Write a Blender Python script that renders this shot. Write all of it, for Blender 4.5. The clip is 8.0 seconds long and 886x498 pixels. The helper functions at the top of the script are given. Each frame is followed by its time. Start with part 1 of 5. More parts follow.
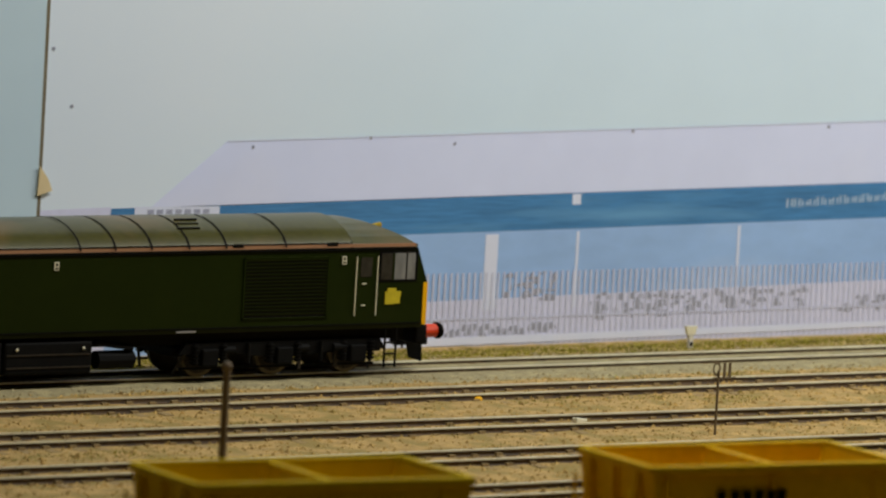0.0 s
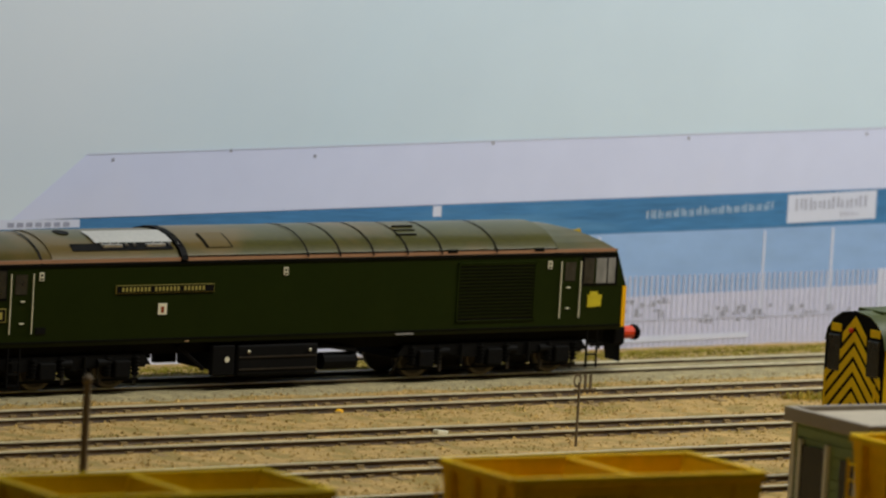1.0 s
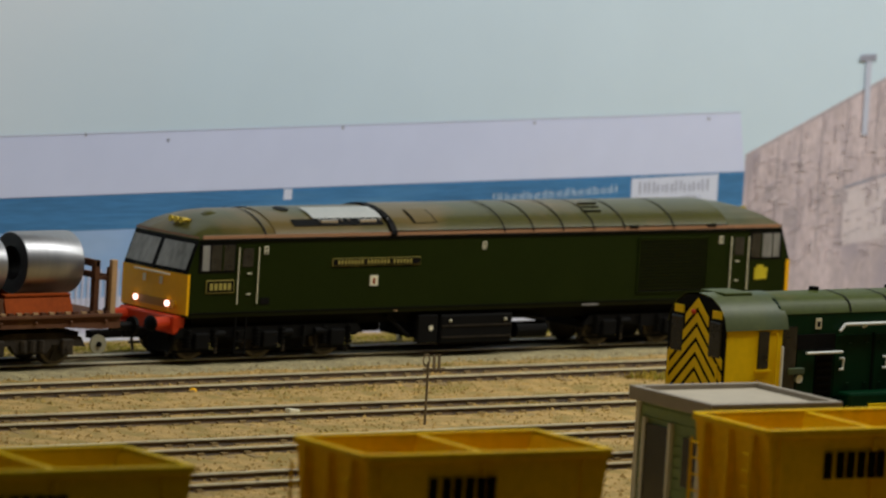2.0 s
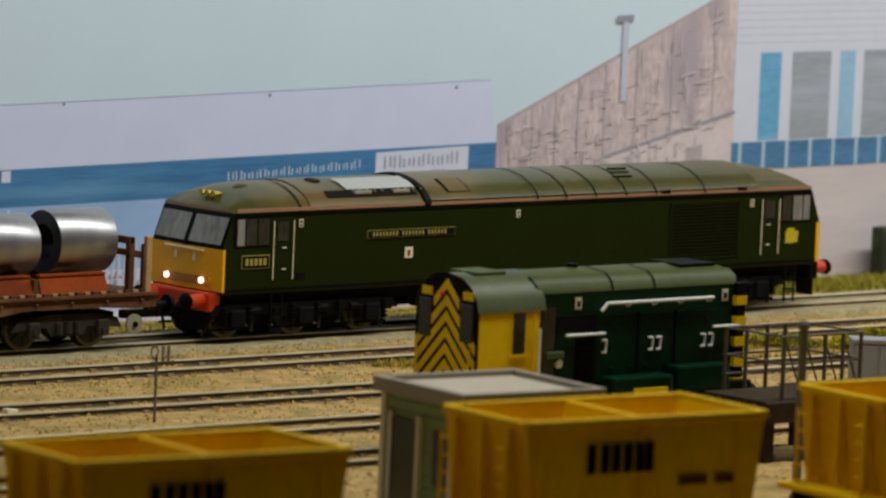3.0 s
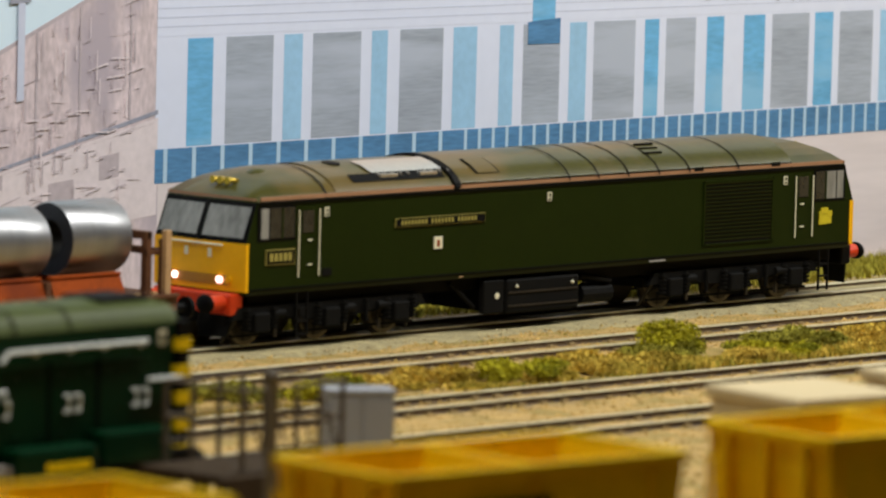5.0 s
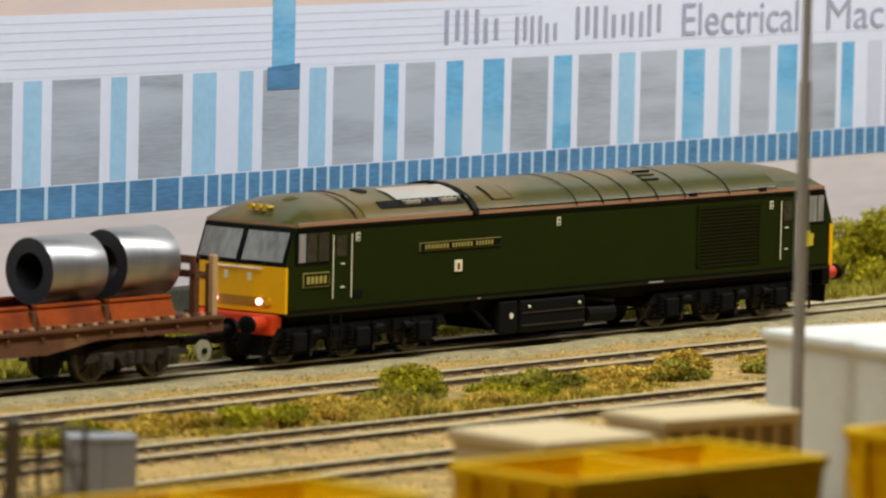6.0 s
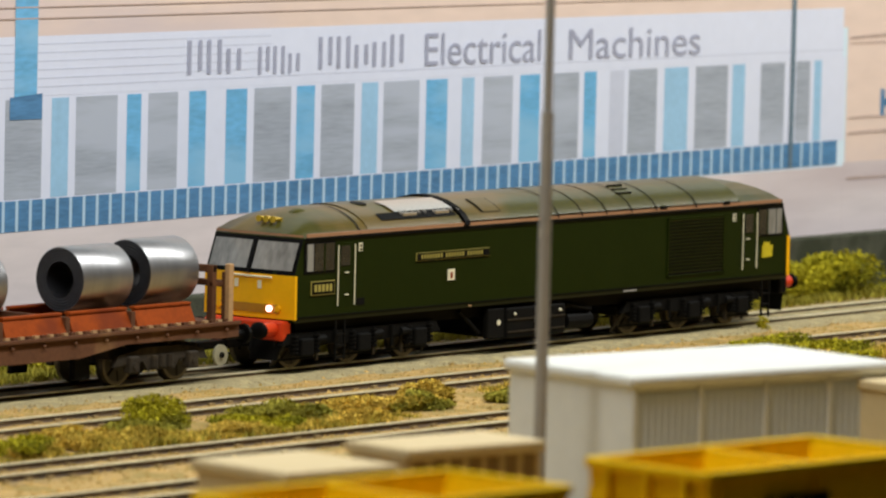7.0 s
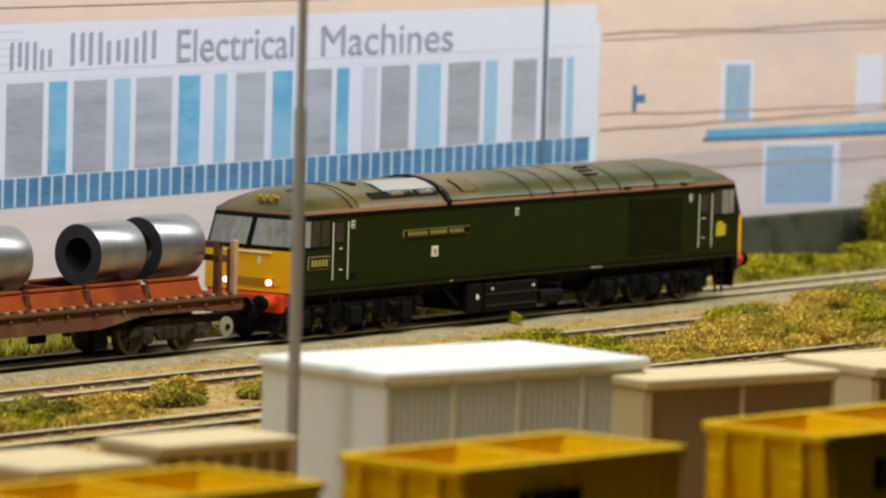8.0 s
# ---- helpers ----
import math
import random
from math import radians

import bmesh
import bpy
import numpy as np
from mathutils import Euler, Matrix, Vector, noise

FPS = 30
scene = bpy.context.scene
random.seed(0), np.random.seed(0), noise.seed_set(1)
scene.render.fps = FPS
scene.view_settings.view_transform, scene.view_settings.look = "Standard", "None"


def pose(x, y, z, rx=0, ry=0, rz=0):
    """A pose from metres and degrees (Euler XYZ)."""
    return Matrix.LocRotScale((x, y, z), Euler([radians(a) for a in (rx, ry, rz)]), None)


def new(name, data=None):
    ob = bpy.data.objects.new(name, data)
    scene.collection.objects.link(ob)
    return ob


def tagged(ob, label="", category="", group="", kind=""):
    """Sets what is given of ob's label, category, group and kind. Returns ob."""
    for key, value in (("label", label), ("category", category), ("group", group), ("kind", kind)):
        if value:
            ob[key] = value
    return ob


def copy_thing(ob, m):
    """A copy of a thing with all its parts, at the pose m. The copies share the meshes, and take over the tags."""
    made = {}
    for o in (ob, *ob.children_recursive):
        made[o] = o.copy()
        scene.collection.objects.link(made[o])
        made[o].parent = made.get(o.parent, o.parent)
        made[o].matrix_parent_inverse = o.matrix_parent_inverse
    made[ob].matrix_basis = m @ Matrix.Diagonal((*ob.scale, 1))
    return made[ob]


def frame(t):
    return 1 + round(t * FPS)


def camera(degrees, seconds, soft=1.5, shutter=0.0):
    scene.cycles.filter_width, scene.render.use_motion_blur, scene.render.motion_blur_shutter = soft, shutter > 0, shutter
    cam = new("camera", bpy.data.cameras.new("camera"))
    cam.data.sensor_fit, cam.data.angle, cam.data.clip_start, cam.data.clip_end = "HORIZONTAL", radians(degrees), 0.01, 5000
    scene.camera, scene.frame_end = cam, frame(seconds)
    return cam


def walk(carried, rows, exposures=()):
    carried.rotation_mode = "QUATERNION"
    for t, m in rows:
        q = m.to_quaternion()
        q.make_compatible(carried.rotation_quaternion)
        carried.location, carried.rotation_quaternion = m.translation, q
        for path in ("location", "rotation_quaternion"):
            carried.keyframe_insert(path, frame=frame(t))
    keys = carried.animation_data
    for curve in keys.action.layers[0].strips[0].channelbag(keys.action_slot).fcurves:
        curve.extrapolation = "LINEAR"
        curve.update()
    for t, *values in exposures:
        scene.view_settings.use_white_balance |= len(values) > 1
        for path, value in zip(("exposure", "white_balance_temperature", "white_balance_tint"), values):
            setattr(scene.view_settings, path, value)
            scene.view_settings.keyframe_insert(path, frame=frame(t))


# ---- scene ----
# A model railway at 1:76 in front of a printed backscene. x runs along the tracks, y away from the viewer.
cam = camera(8.351, 8.0, soft=2.2)
# seconds, place of the camera, pan to the right, tilt down, lean
VIEW = [
    (0, -0.1178, -1.5262, 0.2400, 36.430, 6.068, 3.350),
    (0.5, -0.1178, -1.5262, 0.2400, 36.995, 5.975, 3.370),
    (1, -0.1178, -1.5262, 0.2400, 37.745, 5.876, 3.330),
    (2.5, -0.1549, -1.5659, 0.2459, 40.224, 6.038, 3.300),
    (3, -0.0482, -1.4517, 0.2289, 41.551, 6.000, 2.500),
    (3.5, 0.1604, -1.2283, 0.1955, 43.321, 5.766, 1.560),
    (4, 0.2253, -1.1588, 0.1852, 44.516, 5.721, 1.760),
    (4.5, 0.2253, -1.1588, 0.1852, 45.902, 5.624, 1.700),
    (6, 0.2253, -1.1588, 0.1852, 49.701, 4.955, 1.229),
    (6.5, 0.2253, -1.1588, 0.1852, 50.913, 4.724, 1.240),
    (7, 0.2253, -1.1588, 0.1852, 52.128, 4.616, 1.340),
    (7.5, 0.2253, -1.1588, 0.1852, 53.232, 4.666, 1.515),
    (8, 0.2253, -1.1588, 0.1852, 54.470, 4.593, 1.527),
]
cam.data.dof.use_dof, cam.data.dof.focus_distance, cam.data.dof.aperture_fstop = True, 1.83, 36
walk(cam, [(t, pose(x, y, z, 90 - tilt, 0, -pan) @ pose(0, 0, 0, 0, 0, lean)) for t, x, y, z, pan, tilt, lean in VIEW],
     exposures=[(0, -0.15), (1, -0.22), (2.5, -0.36), (3.5, -0.35), (4.5, -0.06), (6, 0.02), (8, 0.04)])

# where the middle of the locomotive stands along its track
RUN = [(0, 0.8612), (0.5, 0.927), (1, 0.9967), (2.5, 1.2023), (3, 1.262), (3.5, 1.3254), (4, 1.3883), (4.5, 1.4504),
       (6, 1.6317), (6.5, 1.6909), (7, 1.7507), (7.5, 1.8102), (8, 1.8725)]

# ---- light: a hall lit from its ceiling, and a strip light over the railway ----
world = bpy.data.worlds.new("hall")
world.use_nodes = True
world.node_tree.nodes["Background"].inputs[0].default_value = (0.75, 0.8, 0.85, 1)
world.node_tree.nodes["Background"].inputs[1].default_value = 0.03
scene.world = world


def area(name, m, sx, sy, watts, colour):
    d = bpy.data.lights.new(name, "AREA")
    d.shape, d.size, d.size_y, d.energy, d.color = "RECTANGLE", sx, sy, watts, colour
    ob = new(name, d)
    ob.matrix_world = m
    return ob


area("strip_light", pose(1.95, -0.34, 0.66, 22, 0, 0), 2.3, 0.08, 15.5, (0.985, 0.985, 0.945))
area("hall_light", pose(0.9, -1.2, 1.85, 0, 0, 0), 2.0, 1.0, 1.5, (0.97, 0.98, 1.0))


# ---- materials ----
def rgb(r, g, b):
    f = lambda v: v / 12.92 if v < 0.04045 else ((v + 0.055) / 1.055) ** 2.4
    return (f(r / 255), f(g / 255), f(b / 255), 1)


def mat(name, colour, rough=0.6, metal=0.0, vary=0.15, scale=200.0, bump=0.0, second=None, spots=0.5, stretch=(1, 1, 1), emit=0.0, coat=0.0, spec=0.5):
    """Paint or stuff with a grain at two sizes; second: a stain colour."""
    m = bpy.data.materials.new(name)
    m.use_nodes = True
    nt = m.node_tree
    b = nt.nodes["Principled BSDF"]
    b.inputs["Roughness"].default_value, b.inputs["Metallic"].default_value = rough, metal
    b.inputs["Coat Weight"].default_value, b.inputs["Specular IOR Level"].default_value = coat, spec
    tc = nt.nodes.new("ShaderNodeTexCoord")
    mp = nt.nodes.new("ShaderNodeMapping")
    mp.inputs["Scale"].default_value = stretch
    nt.links.new(tc.outputs["Object"], mp.inputs["Vector"])
    n1, n2 = nt.nodes.new("ShaderNodeTexNoise"), nt.nodes.new("ShaderNodeTexNoise")
    n1.inputs["Scale"].default_value, n2.inputs["Scale"].default_value = scale, scale * 7
    n1.inputs["Detail"].default_value, n2.inputs["Detail"].default_value = 4, 3
    for n in (n1, n2):
        nt.links.new(mp.outputs["Vector"], n.inputs["Vector"])
    ramp = nt.nodes.new("ShaderNodeValToRGB")
    dark = [c * (1 - vary) for c in colour[:3]] + [1]
    light = [min(1, c * (1 + vary)) for c in colour[:3]] + [1]
    ramp.color_ramp.elements[0].color, ramp.color_ramp.elements[1].color = dark, light
    ramp.color_ramp.elements[0].position, ramp.color_ramp.elements[1].position = 0.3, 0.7
    mix = nt.nodes.new("ShaderNodeMath")
    mix.operation = "MULTIPLY_ADD"
    mix.inputs[1].default_value = 0.5
    half = nt.nodes.new("ShaderNodeMath")
    half.operation = "MULTIPLY"
    half.inputs[1].default_value = 0.5
    nt.links.new(n2.outputs["Fac"], half.inputs[0])
    nt.links.new(n1.outputs["Fac"], mix.inputs[0])
    nt.links.new(half.outputs[0], mix.inputs[2])
    nt.links.new(mix.outputs[0], ramp.inputs["Fac"])
    out = ramp.outputs["Color"]
    if second:
        st = nt.nodes.new("ShaderNodeMixRGB")
        r2 = nt.nodes.new("ShaderNodeValToRGB")
        r2.color_ramp.elements[0].position, r2.color_ramp.elements[1].position = spots, min(1, spots + 0.12)
        n3 = nt.nodes.new("ShaderNodeTexNoise")
        n3.inputs["Scale"].default_value, n3.inputs["Detail"].default_value = scale * 0.45, 5
        nt.links.new(mp.outputs["Vector"], n3.inputs["Vector"])
        nt.links.new(n3.outputs["Fac"], r2.inputs["Fac"])
        nt.links.new(r2.outputs["Color"], st.inputs["Fac"])
        nt.links.new(out, st.inputs[1])
        st.inputs[2].default_value = second
        out = st.outputs[0]
    nt.links.new(out, b.inputs["Base Color"])
    if bump:
        bp = nt.nodes.new("ShaderNodeBump")
        bp.inputs["Strength"].default_value, bp.inputs["Distance"].default_value = bump, 0.0006
        nt.links.new(mix.outputs[0], bp.inputs["Height"])
        nt.links.new(bp.outputs["Normal"], b.inputs["Normal"])
    if emit:
        b.inputs["Emission Color"].default_value, b.inputs["Emission Strength"].default_value = colour, emit
    return m


def by_island(m, spread=0.35):
    """Each loose piece of the mesh a little lighter or darker."""
    nt = m.node_tree
    b = nt.nodes["Principled BSDF"]
    src = b.inputs["Base Color"].links[0].from_socket
    g = nt.nodes.new("ShaderNodeNewGeometry")
    mr = nt.nodes.new("ShaderNodeMapRange")
    mr.inputs["To Min"].default_value, mr.inputs["To Max"].default_value = 1 - spread, 1 + spread
    hsv = nt.nodes.new("ShaderNodeHueSaturation")
    nt.links.new(g.outputs["Random Per Island"], mr.inputs["Value"])
    nt.links.new(mr.outputs["Result"], hsv.inputs["Value"])
    nt.links.new(src, hsv.inputs["Color"])
    nt.links.new(hsv.outputs["Color"], b.inputs["Base Color"])
    return m


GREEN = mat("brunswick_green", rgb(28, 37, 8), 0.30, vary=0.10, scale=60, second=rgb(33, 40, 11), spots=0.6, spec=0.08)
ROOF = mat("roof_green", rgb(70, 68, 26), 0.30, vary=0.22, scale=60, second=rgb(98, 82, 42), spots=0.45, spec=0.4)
ORANGE = mat("cantrail_orange", rgb(158, 116, 84), 0.5, vary=0.1)
EDGEGLEAM = mat("painted_cantrail_highlight", rgb(124, 108, 88), 0.45, vary=0.15, scale=90)
BLACK = mat("black_plastic", rgb(8, 7, 6), 0.6, vary=0.3, scale=250, bump=0.2, spec=0.1)
FRAME = mat("bogie_black", rgb(11, 10, 8), 0.7, vary=0.35, scale=180, second=rgb(24, 20, 14), spots=0.62, bump=0.3, spec=0.1)
WBOGIE = mat("weathered_bogie", rgb(50, 44, 36), 0.75, vary=0.3, scale=180, second=rgb(84, 72, 54), spots=0.58, bump=0.3, spec=0.15)
BRAKE = mat("brake_wheel_cream", rgb(140, 136, 112), 0.7, vary=0.2, scale=200)
YELLOW = mat("warning_yellow", rgb(238, 176, 6), 0.45, vary=0.06, scale=80, spec=0.25)
AMBER = mat("dull_amber", rgb(172, 118, 14), 0.5, vary=0.12, scale=90)
RED = mat("buffer_beam_orange", rgb(206, 58, 14), 0.45, vary=0.1)
# opaque pane: its uneven grey paints in the pale reflections
GLASS = mat("cab_glass_painted_reflection", rgb(126, 126, 122), 0.08, vary=0.45, scale=70, stretch=(1, 1, 0.3))
PANE = mat("cab_interior", rgb(44, 42, 36), 0.25, vary=0.5, scale=60)
SILVER = mat("silver_panel", rgb(214, 208, 198), 0.28, metal=0.85, vary=0.10, scale=90)
CREAM = mat("cream_marking", rgb(226, 220, 190), 0.5, vary=0.05)
GOLD = mat("gold_plate", rgb(176, 164, 84), 0.35, metal=0.3, vary=0.15, scale=900)
BRASS = mat("brass_horn", rgb(200, 168, 50), 0.3, metal=0.8, vary=0.1)
WHITE = mat("white_rail", rgb(225, 228, 222), 0.4, vary=0.05)
LAMP = mat("tail_lamp", (1.0, 0.60, 0.50, 1), 0.3, emit=4.0)
WHEEL = mat("wheel_steel", rgb(58, 52, 44), 0.45, metal=0.5, vary=0.25, scale=200)
TYRE = mat("worn_tyre", rgb(112, 102, 84), 0.45, metal=0.7, vary=0.2, scale=200)
SHGREEN = mat("shunter_green", rgb(4, 40, 20), 0.30, vary=0.14, scale=80, second=rgb(12, 52, 28), spots=0.62, spec=0.15)
SHROOF = mat("shunter_roof", rgb(64, 74, 24), 0.5, vary=0.22, scale=60, second=rgb(104, 94, 44), spots=0.54, spec=0.25)
SHCAB = mat("shunter_cab_roof", rgb(78, 86, 52), 0.45, vary=0.22, second=rgb(64, 78, 62), spots=0.50, scale=60, spec=0.3)
SHYEL = mat("shunter_yellow", rgb(236, 196, 2), 0.5, vary=0.08, scale=70, spec=0.2)
HOPPER = mat("hopper_yellow", rgb(242, 198, 0), 0.6, vary=0.12, scale=55, second=rgb(226, 172, 0), spots=0.56, spec=0.12)
HOPLIME = mat("hopper_faded_yellow", rgb(228, 194, 4), 0.6, vary=0.09, scale=55, second=rgb(208, 164, 8), spots=0.58, spec=0.12)
WAGON = mat("wagon_brown", rgb(94, 60, 38), 0.75, vary=0.2, scale=120, second=rgb(122, 88, 56), spots=0.56, bump=0.2, spec=0.25)
CRADLE = mat("cradle_rust_red", rgb(140, 60, 10), 0.8, vary=0.2, scale=110, second=rgb(112, 46, 14), spots=0.54, spec=0.15)
COIL = mat("steel_coil", rgb(172, 172, 174), 0.38, metal=0.9, vary=0.14, scale=25, stretch=(5, 1, 1), second=rgb(148, 150, 154), spots=0.52)
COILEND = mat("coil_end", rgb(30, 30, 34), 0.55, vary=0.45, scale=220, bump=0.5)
STAKE = mat("timber_stake", rgb(176, 140, 96), 0.7, vary=0.2, scale=200)
RUST = mat("rail_side", rgb(92, 72, 48), 0.7, vary=0.3, scale=300, bump=0.2, second=rgb(70, 56, 40), spots=0.5)
# worn rail head; the glint along it is put into the near-white colour
RAILTOP = mat("rail_top_painted_glint", rgb(240, 226, 192), 0.3, metal=0.25, vary=0.25, scale=40)
SLEEPER = mat("sleeper", rgb(150, 128, 88), 0.9, vary=0.35, scale=400, bump=0.4, spec=0.2)
GROUND = mat("sand_ballast", rgb(178, 146, 86), 0.95, vary=0.4, scale=200, second=rgb(148, 126, 66), spots=0.48, bump=1.0)
GREYBAL = mat("grey_ballast", rgb(152, 140, 102), 0.95, vary=0.35, scale=420, second=rgb(172, 158, 114), spots=0.5, bump=0.9)
STONE = by_island(mat("ballast_stones", rgb(186, 154, 92), 0.9, vary=0.25, scale=120, spec=0.15, second=rgb(158, 134, 74), spots=0.5), 0.2)
GSTONE = by_island(mat("grey_stones", rgb(172, 156, 116), 0.9, vary=0.2, scale=500, spec=0.15), 0.2)
GRASS = by_island(mat("static_grass", rgb(152, 144, 54), 0.9, vary=0.3, scale=90, second=rgb(116, 112, 40), spots=0.50, spec=0.1), 0.45)
BUSH = by_island(mat("bush_green", rgb(170, 160, 36), 0.9, vary=0.35, scale=150, second=rgb(118, 116, 26), spots=0.50, spec=0.1), 0.5)
SCRUB = by_island(mat("dry_scrub", rgb(202, 172, 74), 0.9, vary=0.3, scale=150, second=rgb(160, 138, 50), spots=0.50, spec=0.1), 0.45)
HUTGREEN = mat("hut_green", rgb(132, 152, 104), 0.7, vary=0.1, scale=120)
HUTROOF = mat("hut_roof_felt", rgb(184, 174, 154), 0.8, vary=0.1, scale=120, bump=0.2)
HUTEDGE = mat("hut_roof_edge", rgb(152, 142, 126), 0.7, vary=0.1)
HUTWHITE = mat("hut_white", rgb(210, 206, 190), 0.6, vary=0.06)
PLASTER = mat("white_card", rgb(218, 219, 213), 0.75, vary=0.05, scale=30, spec=0.25)
CONTSIDE = mat("grey_corrugated", rgb(198, 206, 214), 0.6, vary=0.06, scale=40)
BEIGE = mat("cream_roof", rgb(210, 190, 146), 0.7, vary=0.07, scale=50)
TAN = mat("tan_wall", rgb(140, 116, 84), 0.7, vary=0.12, scale=60)
GREYBOX = mat("cabinet_grey", rgb(146, 148, 154), 0.5, vary=0.05, scale=60)
POLE = mat("pole_grey", rgb(156, 152, 146), 0.5, vary=0.12, scale=60)
MASTGREY = mat("mast_dark_grey", rgb(104, 94, 80), 0.6, vary=0.2, scale=90)
RUSTPOLE = mat("post_brown", rgb(112, 96, 70), 0.7, vary=0.15, scale=90)
DARKWOOD = mat("weathered_deck", rgb(62, 50, 36), 0.85, vary=0.3, scale=120, bump=0.3, spec=0.15)
STEELRAIL = mat("handrail_brown", rgb(88, 76, 62), 0.7, vary=0.2, scale=90)

# printed paper of the backscene
SKY = mat("print_sky", rgb(210, 230, 245), 0.8, vary=0.03, scale=4, second=rgb(222, 234, 246), spots=0.5)
SKY2 = mat("print_sky_blue", rgb(194, 216, 228), 0.8, vary=0.03, scale=5)
PWHITE = mat("print_white_roof", rgb(214, 222, 252), 0.8, vary=0.03, scale=12, second=rgb(220, 224, 246), spots=0.5)
PBLUE = mat("print_blue_band", rgb(64, 124, 176), 0.8, vary=0.28, scale=160, stretch=(0.08, 1, 1), second=rgb(96, 152, 196), spots=0.56)
PPALE = mat("print_pale_wall", rgb(150, 184, 230), 0.8, vary=0.10, scale=24, second=rgb(182, 204, 236), spots=0.52, stretch=(0.5, 1, 1.2))
PLILAC = mat("print_yard", rgb(212, 214, 240), 0.8, vary=0.08, scale=50)
PFENCE = mat("print_fence", rgb(196, 200, 222), 0.8, vary=0.12, scale=60)
PDARK = mat("print_shadow_grey", rgb(150, 152, 168), 0.8, vary=0.18, scale=120)
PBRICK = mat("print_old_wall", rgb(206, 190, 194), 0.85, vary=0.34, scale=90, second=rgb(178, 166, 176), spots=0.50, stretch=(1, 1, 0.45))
PSTREAK = mat("print_plaster_streak", rgb(218, 206, 210), 0.85, vary=0.12, scale=60)
PCRACK = mat("print_wall_line", rgb(182, 170, 176), 0.85, vary=0.16, scale=60)
PFASCIA = mat("print_fascia", rgb(216, 222, 242), 0.8, vary=0.03, scale=30)
PLINE = mat("print_fascia_line", rgb(196, 202, 222), 0.8, vary=0.05, scale=40)
PGREY = mat("print_grey_panel", rgb(158, 166, 180), 0.8, vary=0.20, scale=70, stretch=(0.25, 1, 2.2), second=rgb(176, 184, 200), spots=0.5)
PSKYB = mat("print_blue_panel", rgb(104, 172, 216), 0.8, vary=0.24, scale=70, stretch=(0.4, 1, 1.5), second=rgb(132, 186, 222), spots=0.52)
PSKYC = mat("print_pale_blue_panel", rgb(152, 194, 226), 0.8, vary=0.1, scale=60)
PGRID = mat("print_blue_grid", rgb(76, 126, 170), 0.8, vary=0.34, scale=90, stretch=(0.3, 1, 1.6))
PGRIDL = mat("print_grid_line", rgb(176, 204, 226), 0.8, vary=0.05, scale=60)
PPINK = mat("print_pink_brick", rgb(226, 204, 192), 0.8, vary=0.07, scale=25, second=rgb(210, 194, 194), spots=0.52, stretch=(0.4, 1, 1.4))
PBASE = mat("print_base", rgb(214, 204, 206), 0.8, vary=0.10, scale=25, second=rgb(196, 182, 184), spots=0.50, stretch=(0.25, 1, 1.8))
PTEXT = mat("print_letters", rgb(158, 162, 184), 0.8, vary=0.14, scale=80)
PWTEXT = mat("print_white_letters", rgb(206, 222, 236), 0.8, vary=0.05, scale=80)
PCABLE = mat("print_cable", rgb(186, 164, 156), 0.8, vary=0.2, scale=80)
PGLASSB = mat("print_blue_glass", rgb(150, 178, 208), 0.8, vary=0.16, scale=60, stretch=(0.4, 1, 1.6))
EMBLEM = mat("emblem_yellow", rgb(196, 178, 30), 0.5, vary=0.15, scale=300)
PPIPE = mat("print_pipe_slate", rgb(96, 118, 134), 0.8, vary=0.2, scale=90)
WALLGREY = mat("stone_wall", rgb(72, 74, 62), 0.9, vary=0.32, scale=140, second=rgb(56, 60, 46), spots=0.5, bump=0.5, spec=0.15)
BOARDEDGE = mat("board_joint", rgb(110, 100, 76), 0.8, vary=0.2, scale=90)
HALLWALL = mat("hall_wall", rgb(118, 116, 112), 0.9, vary=0.04, scale=2)
HALLFLOOR = mat("hall_floor", rgb(72, 62, 50), 0.6, vary=0.1, scale=3)


# ---- shaping ----
def part(name, bm, material, parent=None, label="", smooth=False):
    me = bpy.data.meshes.new(name)
    bmesh.ops.recalc_face_normals(bm, faces=bm.faces)
    bm.to_mesh(me)
    bm.free()
    me.materials.append(material)
    if smooth:
        for p in me.polygons:
            p.use_smooth = True
    ob = new(name, me)
    ob.parent = parent
    if label:
        ob["label"] = label
    return ob


def thing(name, label, category, at=(0, 0, 0), rz=0.0, group="", kind=""):
    e = new(name)
    e.matrix_world = pose(*at, 0, 0, rz)
    return tagged(e, label, category, group, kind)


def box(x0, x1, y0, y1, z0, z1, bev=0.0, bm=None):
    bm = bm or bmesh.new()
    g = bmesh.ops.create_cube(bm, size=1, matrix=Matrix.LocRotScale(((x0 + x1) / 2, (y0 + y1) / 2, (z0 + z1) / 2), None, (abs(x1 - x0), abs(y1 - y0), abs(z1 - z0))))
    if bev:
        bmesh.ops.bevel(bm, geom=list({e for v in g["verts"] for e in v.link_edges}), offset=bev, segments=2, affect="EDGES", profile=0.5)
    return bm


def rod(a, b, r, n=10, bm=None, r2=None):
    bm = bm or bmesh.new()
    a, b = Vector(a), Vector(b)
    q = (b - a).to_track_quat("Z", "Y").to_matrix().to_4x4()
    bmesh.ops.create_cone(bm, cap_ends=True, segments=n, radius1=r, radius2=r if r2 is None else r2, depth=(b - a).length,
                          matrix=Matrix.Translation((a + b) / 2) @ q)
    return bm


def ball(c, r, bm=None, s=(1, 1, 1)):
    bm = bm or bmesh.new()
    bmesh.ops.create_uvsphere(bm, u_segments=10, v_segments=7, radius=r, matrix=Matrix.Translation(c) @ Matrix.Diagonal((*s, 1)))
    return bm


